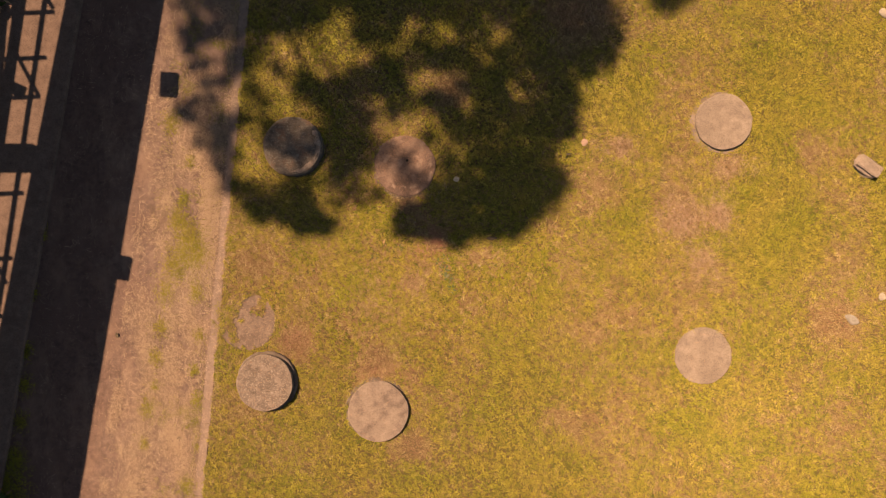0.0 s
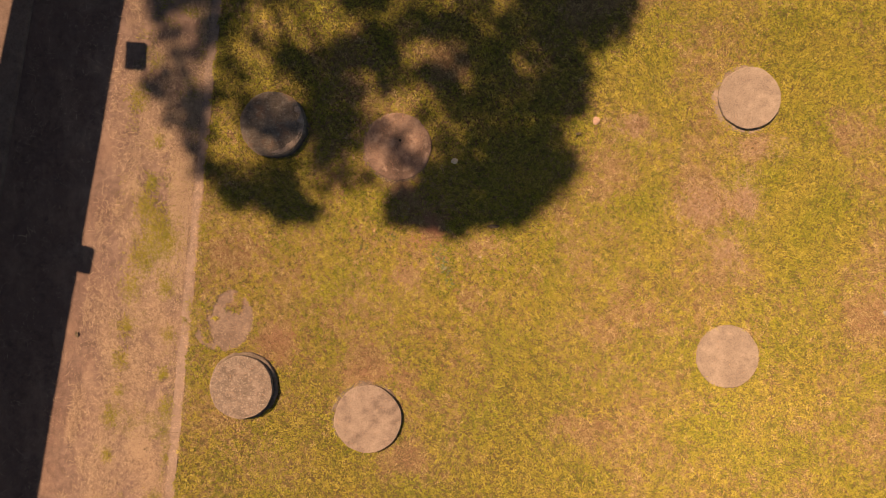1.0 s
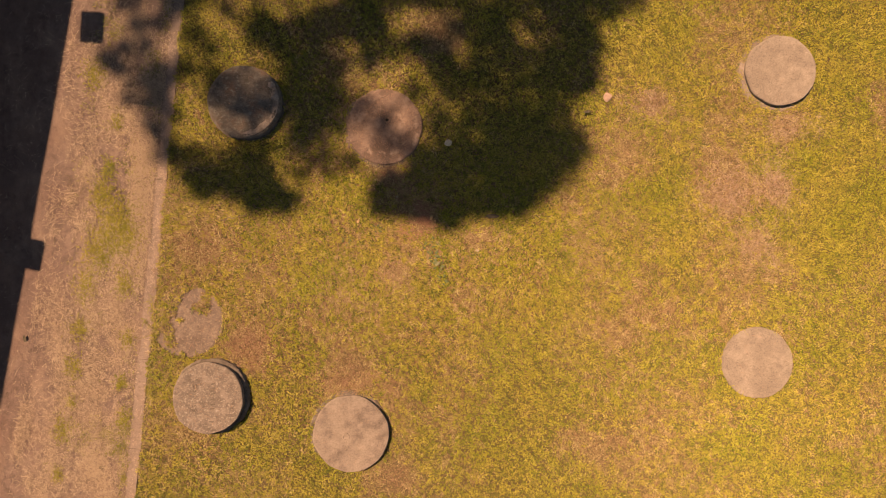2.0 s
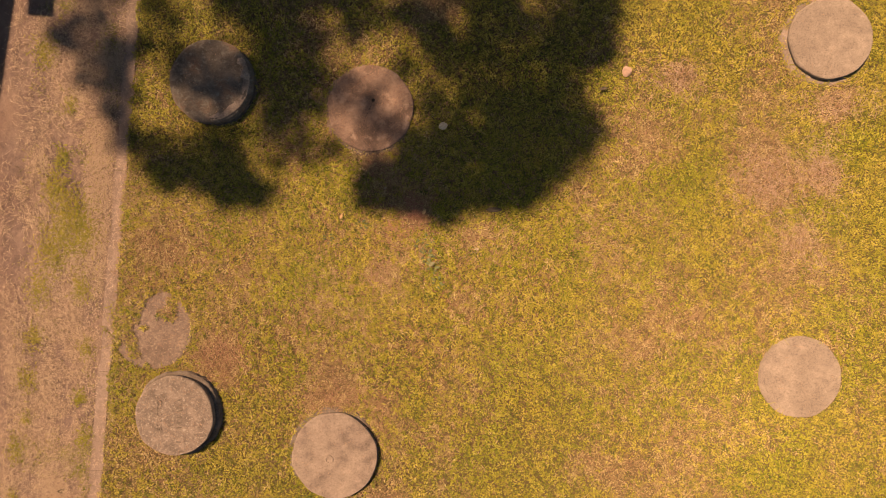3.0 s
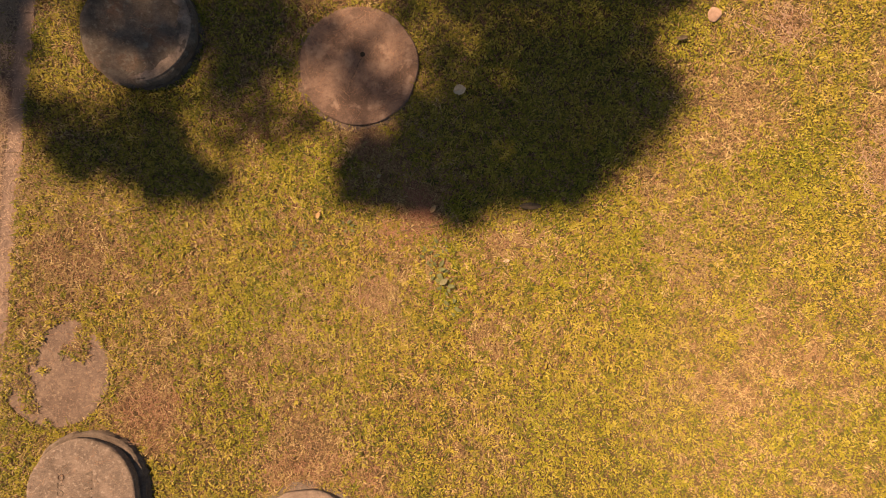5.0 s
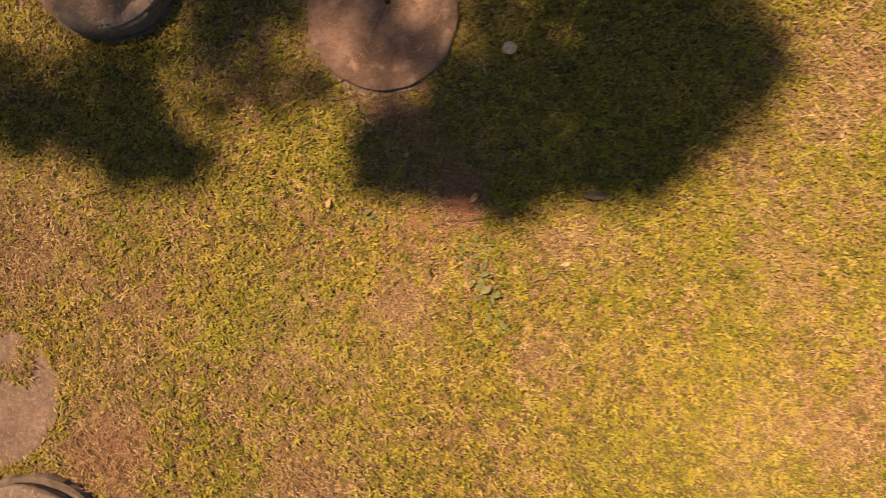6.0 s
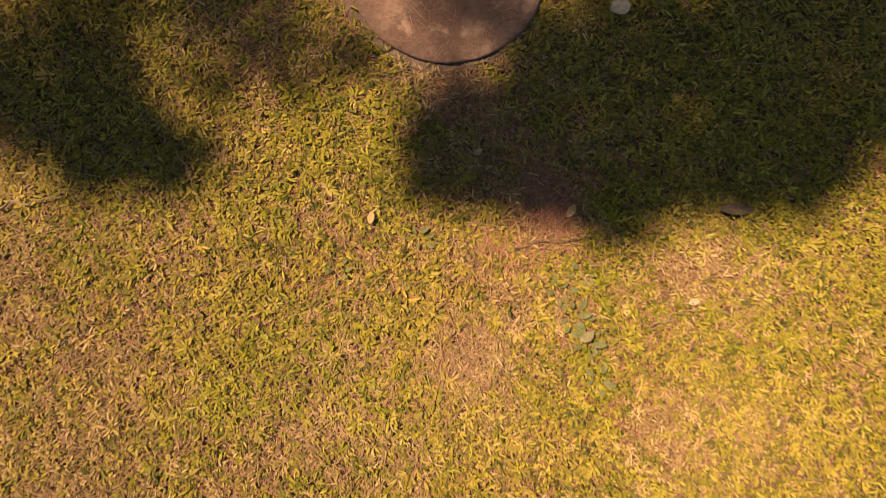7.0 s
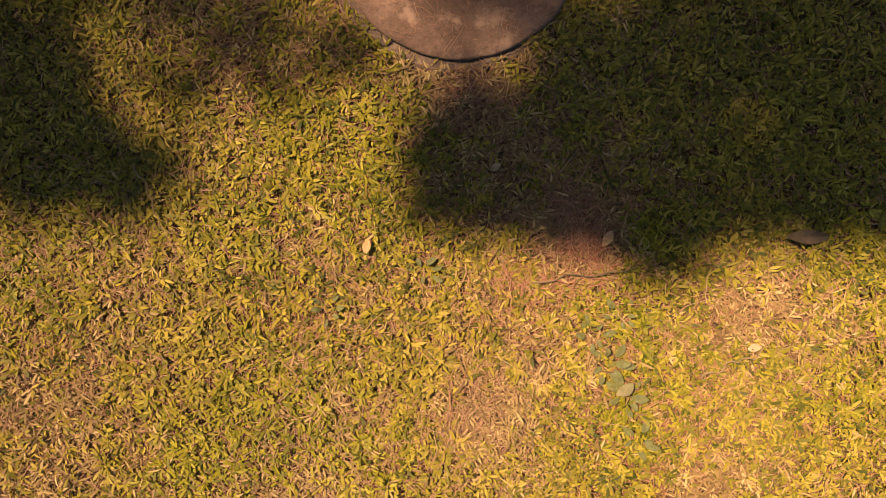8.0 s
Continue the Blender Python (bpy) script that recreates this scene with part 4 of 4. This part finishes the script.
bar("chord", over(-5.99 + 0.15 * -14, -14), over(-5.95 + 0.15 * 10, 10), 0.05)
bar("chord", over(-6.30 + 0.15 * -14, -14), over(-6.30 + 0.15 * 10, 10), 0.14)
# wide sheet out of view, added to block skylight and deepen the road's shade
bm = bmesh.new()
quad = [over(-6.26 - 0.08 * 14, -14), over(-6.26 + 0.08 * 10, 10), over(-14.0 + 0.08 * 10, 10), over(-14.0 - 0.08 * 14, -14)]
f = bm.faces.new([bm.verts.new(v + Vector((0, 0, 0.04))) for v in quad])
ex = bmesh.ops.extrude_face_region(bm, geom=[f])
bmesh.ops.translate(bm, vec=(0, 0, 0.05), verts=[v for v in ex["geom"] if isinstance(v, bmesh.types.BMVert)])
part("sky_blocker", bm, SHEET, COVER, "wide unseen sheet added to hide sky from the shaded road")
for y in (3.25, 2.62, 2.08, 0.75, -0.15, -0.95, -2.2, 4.6):
    bar("cross_bar", over(-5.88 + 0.17 * y, y), over(-6.9 + 0.15 * y, y - 0.05), 0.05)
for ya, yb in ((2.75, 2.1), (3.9, 3.3), (0.1, -0.5), (-1.3, -2.1)):
    bar("brace", over(-6.3 + 0.15 * ya, ya), over(-5.9 + 0.17 * yb, yb), 0.045)
# unseen plates, placed only for the blocky shadows they cast
bm = bmesh.new()
box(bm, (0.75, 0.38, 0.12), Matrix.Translation(over(-6.0, 1.25)) @ pose(0, 0, 0.07), 0.01)
part("shade_plate", bm, STEEL, COVER)
bm = bmesh.new()
box(bm, (0.24, 0.17, 0.08), Matrix.Translation(over(-5.88, 2.2)) @ pose(0, 0, 0.07, 0, 0, -25), 0.01)
part("shade_plate", bm, STEEL, COVER)
# unseen boxes, placed by where their square shadows fall on the road
for gx, gy, w, d, turn in ((-3.797, 2.28, 0.23, 0.34, -3), (-4.52, -0.25, 0.34, 0.33, -12)):
    bm = bmesh.new()
    box(bm, (w, d, 0.1), Matrix.Translation(over(gx, gy)) @ pose(0, 0, 0, 0, 0, turn), 0.01)
    caster = part("shadow_box", bm, STEEL, COVER, "unseen steel box off the roof edge, placed for its square shadow")
bar("bracket", over(-4.1, 2.29), over(-3.85, 2.28), 0.008, 0.008)
# unseen posts, added only to carry the roof
for gy in (-13, -8.5, 5.5, 9.5):
    p = over(-5.2 + 0.18 * gy, gy)
    bm = bmesh.new()
    box(bm, (0.1, 0.1, H + 0.2), Matrix.Translation((p.x, p.y, (H - 0.2) / 2)), 0.006)
    part("post", bm, STEEL, COVER)


# ---- loose things on the lawn ----
def stone(place, size, label, material, seed, turn=0.0, flat=0.5):
    bm = bmesh.new()
    bmesh.ops.create_icosphere(bm, subdivisions=3, radius=0.5)
    for v in bm.verts:
        v.co *= 1 + 0.28 * noise.noise(v.co * 2.2 + Vector((seed, 0, 0))) + 0.08 * noise.noise(v.co * 6 + Vector((seed, 0, 0)))
        v.co = Vector((v.co.x * size[0], v.co.y * size[1], max(v.co.z, -0.25) * size[2]))
    me = bpy.data.meshes.new("stone")
    bm.to_mesh(me)
    bm.free()
    me.materials.append(material)
    me.polygons.foreach_set("use_smooth", [True] * len(me.polygons))
    ob = new("stone", me)
    ob.matrix_basis = pose(*place, 0, 0, turn)
    return tagged(ob, label, "stone")


PINK = plain_material("pinkish_stone", (0.36, 0.23, 0.18), (0.26, 0.165, 0.13), 30)
WHITE = plain_material("whitish_stone", (0.34, 0.28, 0.23), (0.25, 0.2, 0.16), 40)
GREYST = plain_material("grey_stone", (0.26, 0.22, 0.19), (0.18, 0.15, 0.13), 30)
stone((1.968, 1.475, 0.045), (0.09, 0.10, 0.06), "rounded pinkish stone lying on the grass", PINK, 1)
stone((5.68, -0.98, 0.045), (0.2, 0.12, 0.07), "flat grey stone half hidden in the lawn", GREYST, 5, -40)
stone((6.1, -0.66, 0.045), (0.09, 0.11, 0.07), "small whitish stone in the grass", WHITE, 9)
stone((6.12, 3.27, 0.045), (0.10, 0.14, 0.07), "small white stone chip in the grass", WHITE, 12, 30)

# broken concrete block
bm = bmesh.new()
box(bm, (0.33, 0.165, 0.13), pose(0, 0, 0.07), 0.012)
box(bm, (0.30, 0.05, 0.08), pose(0.0, -0.082, 0.04, 0, 0, 3), 0.012)
bmesh.ops.subdivide_edges(bm, edges=list(bm.edges), cuts=3)
roughen(bm, 0.03, 9, 4)
roughen(bm, 0.012, 27, 2)
me = bpy.data.meshes.new("concrete_block")
bm.to_mesh(me)
bm.free()
me.materials.append(PALE)
block = new("concrete_block", me)
block.matrix_basis = pose(5.86, 1.14, 0.02, 0, 0, -40)
tagged(block, "broken pale concrete block lying on the lawn", "concrete block")


def leaf(place, length, width, turn, label, material, seed):
    """A curled dead leaf with a fold along its rib."""
    bm = bmesh.new()
    rows = []
    for i in range(7):
        u = i / 6
        w = width * 0.5 * math.sin(math.pi * min(0.97, 0.04 + u * 0.93)) ** 0.8
        z = 0.006 + 0.012 * math.sin(u * 2.6 + seed) + 0.003 * noise.noise(Vector((u * 4, seed, 0)))
        rows.append([bm.verts.new(((u - 0.5) * length, s * w, z + abs(s) * w * 0.35)) for s in (-1, -0.5, 0, 0.5, 1)])
    for a, b in zip(rows, rows[1:]):
        for k in range(4):
            bm.faces.new((a[k], a[k + 1], b[k + 1], b[k]))
    ex = bmesh.ops.extrude_face_region(bm, geom=list(bm.faces))
    bmesh.ops.translate(bm, vec=(0, 0, 0.0015), verts=[v for v in ex["geom"] if isinstance(v, bmesh.types.BMVert)])
    bmesh.ops.recalc_face_normals(bm, faces=bm.faces)
    me = bpy.data.meshes.new("dead_leaf")
    bm.to_mesh(me)
    bm.free()
    me.materials.append(material)
    ob = new("dead_leaf", me)
    ob.matrix_basis = pose(*place, 0, 0, turn)
    return tagged(ob, label, "leaf", "dead leaves on the lawn")


PALELEAF = plain_material("bleached_leaf", (0.42, 0.32, 0.215), (0.3, 0.22, 0.14), 50)
DARKLEAF = plain_material("dark_leaf", (0.13, 0.09, 0.06), (0.06, 0.045, 0.03), 40)
TANLEAF = plain_material("tan_leaf", (0.5, 0.32, 0.17), (0.36, 0.21, 0.1), 40)
OLIVELEAF = plain_material("olive_leaf", (0.22, 0.195, 0.11), (0.15, 0.13, 0.07), 40)
WHITELEAF = plain_material("white_leaf", (0.48, 0.4, 0.31), (0.34, 0.275, 0.2), 50)
leaf((0.19, 0.965, 0.055), 0.09, 0.075, 20, "crumpled bleached leaf on the shaded grass", WHITELEAF, 1)
leaf((0.68, 0.15, 0.055), 0.16, 0.05, 0, "dark rolled dead leaf on the grass", DARKLEAF, 2)
for lx, ly, ln, wd, turn, material, text in (
        (0.0, 0.135, 0.075, 0.04, 60, TANLEAF, "orange-brown dead leaf among the needles"),
        (-0.81, 0.095, 0.06, 0.035, 80, TANLEAF, "small tan dead leaf on the lawn"),
        (-0.38, 0.37, 0.045, 0.03, 30, PALELEAF, "small pale leaf on the shaded grass"),
        (0.07, -0.375, 0.085, 0.05, 35, OLIVELEAF, "olive-grey dead leaf on the lawn"),
        (0.51, -0.23, 0.06, 0.035, 10, PALELEAF, "small bleached leaf on the dry grass"),
        (1.74, 1.31, 0.10, 0.04, 15, DARKLEAF, "dark dead leaf at the edge of the shade")):
    leaf((lx, ly, 0.052), 0.8 * ln, 0.8 * wd, turn, text, material, 7 * lx + ly)


WEED = plain_material("dull_weed_leaf", (0.15, 0.15, 0.062), (0.085, 0.092, 0.035), 60, 0.6)


def weed_leaf_mesh():
    """An oval leaf on a short stalk, folded along its rib and bent down at the tip."""
    bm = bmesh.new()
    rows = []
    for i in range(8):
        u = i / 7
        w = 0.0012 if i == 0 else 0.011 * math.sin(math.pi * (0.06 + 0.92 * u)) ** 0.7
        z = 0.012 * math.sin(1.9 * u)
        rows.append([bm.verts.new((0.042 * u, k * w, z + abs(k) * w * 0.3)) for k in (-1, 0, 1)])
    for p, q in zip(rows, rows[1:]):
        for k in (0, 1):
            bm.faces.new((p[k], p[k + 1], q[k + 1], q[k]))
    ex = bmesh.ops.extrude_face_region(bm, geom=list(bm.faces))
    bmesh.ops.translate(bm, vec=(0, 0, 0.0008), verts=[v for v in ex["geom"] if isinstance(v, bmesh.types.BMVert)])
    bmesh.ops.recalc_face_normals(bm, faces=bm.faces)
    me = bpy.data.meshes.new("leaf")
    bm.to_mesh(me)
    bm.free()
    me.materials.append(WEED)
    return me


WEED_LEAF = weed_leaf_mesh()


def weed(x, y, leaves, size, seed):
    """A low broad-leaved weed: a flat rosette of oval leaves among the grass."""
    t = thing("weed", (x, y, 0.03), "low broad-leaved weed with dull green oval leaves in the grass", "weed", "broad-leaved weeds in the lawn")
    g = random.Random(seed)
    for k in range(leaves):
        ob = new("leaf", WEED_LEAF)
        ob.parent = t
        a, d = k * 2.4, 0.012 + 0.03 * g.random()
        scale = size * g.uniform(0.7, 1.2)
        ob.matrix_basis = pose(d * math.cos(a), d * math.sin(a), g.uniform(0.004, 0.02), g.uniform(-25, 25), g.uniform(-20, 10), math.degrees(a) + g.uniform(-30, 30)) @ Matrix.Diagonal((scale, scale, scale, 1))


for k, (x, y, leaves, size) in enumerate(((0.02, -0.30, 9, 1.1), (0.08, -0.41, 7, 1.2), (-0.04, -0.20, 7, 0.9), (0.12, -0.55, 6, 1.0), (0.06, -0.13, 6, 0.9), (-0.62, 0.02, 6, 0.8), (-0.95, -0.12, 6, 0.8))):
    weed(x, y, leaves, size, k)


def twig(p, q, radius, label, material, seed, bend=0.035):
    """A thin crooked dry stem lying on the grass."""
    p, q = Vector(p), Vector(q)
    side = (q - p).cross(Vector((0, 0, 1))).normalized()
    pts = [p.lerp(q, u / 12) + side * bend * noise.noise(Vector((u * 0.45, seed, 0))) + Vector((0, 0, 0.008 * noise.noise(Vector((u * 0.5, seed, 4))))) for u in range(13)]
    bm = bmesh.new()
    limb(bm, pts, radius, radius * 0.45, 6)
    bmesh.ops.recalc_face_normals(bm, faces=bm.faces)
    me = bpy.data.meshes.new("twig")
    bm.to_mesh(me)
    bm.free()
    me.materials.append(material)
    return tagged(new("twig", me), label, "twig", "dry twigs on the lawn")


TWIG = plain_material("dry_twig", (0.27, 0.19, 0.115), (0.16, 0.11, 0.065), 40)
twig((-2.33, 0.12, 0.06), (-2.05, 0.165, 0.06), 0.006, "thin dry twig lying on the lawn", TWIG, 1)
twig((0.33, -0.33, 0.06), (0.54, -0.24, 0.06), 0.004, "short pale dry stem on the lawn", TWIG, 2)
twig((-1.6, 0.36, 0.06), (-1.48, 0.12, 0.06), 0.003, "fine dry grass stem at the edge of the shade", TWIG, 3)
twig((-0.25, -0.02, 0.06), (0.2, 0.05, 0.06), 0.003, "thin dark twig across bare soil", BARK, 4)

# crooked dry roots and debris on the road
for px, py, qx, qy, r in ((-4.25, 0.25, -3.75, 0.55, 0.0032), (-4.1, 0.62, -3.7, 0.35, 0.0025), (-4.0, 0.15, -3.85, 0.75, 0.0025), (-4.3, -0.15, -3.95, 0.2, 0.0022), (-3.62, 2.55, -3.6, 2.2, 0.004)):
    twig((px, py, 0.026), (qx, qy, 0.026), r, "crooked dark dry root on the earth road", BARK, px * 3 + qy, 0.11)
for px, py, qx, qy in ((-5.22, 0.0, -5.06, 0.12), (-3.86, 0.66, -3.78, 0.80), (-3.95, -1.7, -3.8, -1.62)):
    twig((px, py, 0.03), (qx, qy, 0.03), 0.004, "pale curled dry straw on the earth road", CLIPPINGS, px, 0.16)
for lx, ly, ln, material, text in ((-4.52, -1.2, 0.08, DARKLEAF, "small dark leaf on the earth road"), (-3.64, -2.63, 0.09, DARKLEAF, "dark curled leaf on the earth road"),
                                   (-3.18, 2.0, 0.035, PALELEAF, "tiny pale scrap on the earth road"), (-3.38, -1.1, 0.04, PALELEAF, "tiny pale scrap beside the kerb")):
    leaf((lx, ly, 0.022), ln, 0.5 * ln, 100 * lx, text, material, lx)


def shrub(place, size, seed):
    """A low bush: thin stems from the base, and pointed red and green leaves."""
    t = thing("shrub", place, "low shrub with dark red and green leaves beside the sidewalk", "shrub")
    g = np.random.default_rng(seed)
    for k in range(6):
        a = k * 1.05 + g.uniform(-0.3, 0.3)
        e = Vector((math.cos(a) * size * 0.7, math.sin(a) * size * 0.7, size * g.uniform(1.0, 1.6)))
        bm = bmesh.new()
        limb(bm, [Vector((0, 0, -0.02)), e * 0.4 + Vector((0, 0, 0.05)), e], 0.008, 0.003, 6)
        part("stem", bm, BARK, t)
    for name, count, material in (("green_leaves", 160, LEAF), ("red_leaves", 90, STRAW)):
        p = g.normal(0, 1, (count, 3))
        p = p / np.linalg.norm(p, axis=1)[:, None] * size * g.random(count)[:, None] ** 0.4
        p[:, 2] = np.abs(p[:, 2]) * 1.2 + size * 0.4
        q = p * np.array([1, 1, 0.3]) + g.normal(0, 0.05, (count, 3))
        q /= np.linalg.norm(q, axis=1)[:, None]
        w = np.cross(q, np.array([0.1, 0.2, 1.0])) * 0.016
        ln = g.uniform(0.06, 0.12, count)[:, None]
        v = np.stack([p, p + q * ln * 0.5 - w, p + q * ln + np.array([0, 0, -0.02]), p + q * ln * 0.5 + w], 1).reshape(-1, 3)
        ob = big_mesh(name, v, np.arange(count)[:, None] * 4 + np.array([[0, 1, 2, 3]]), np.zeros((0, 3), int), material)
        ob.parent = t
    return t


shrub((-6.15, 3.45, 0.08), 0.2, 1)
shrub((-6.1, -3.45, 0.08), 0.2, 2)
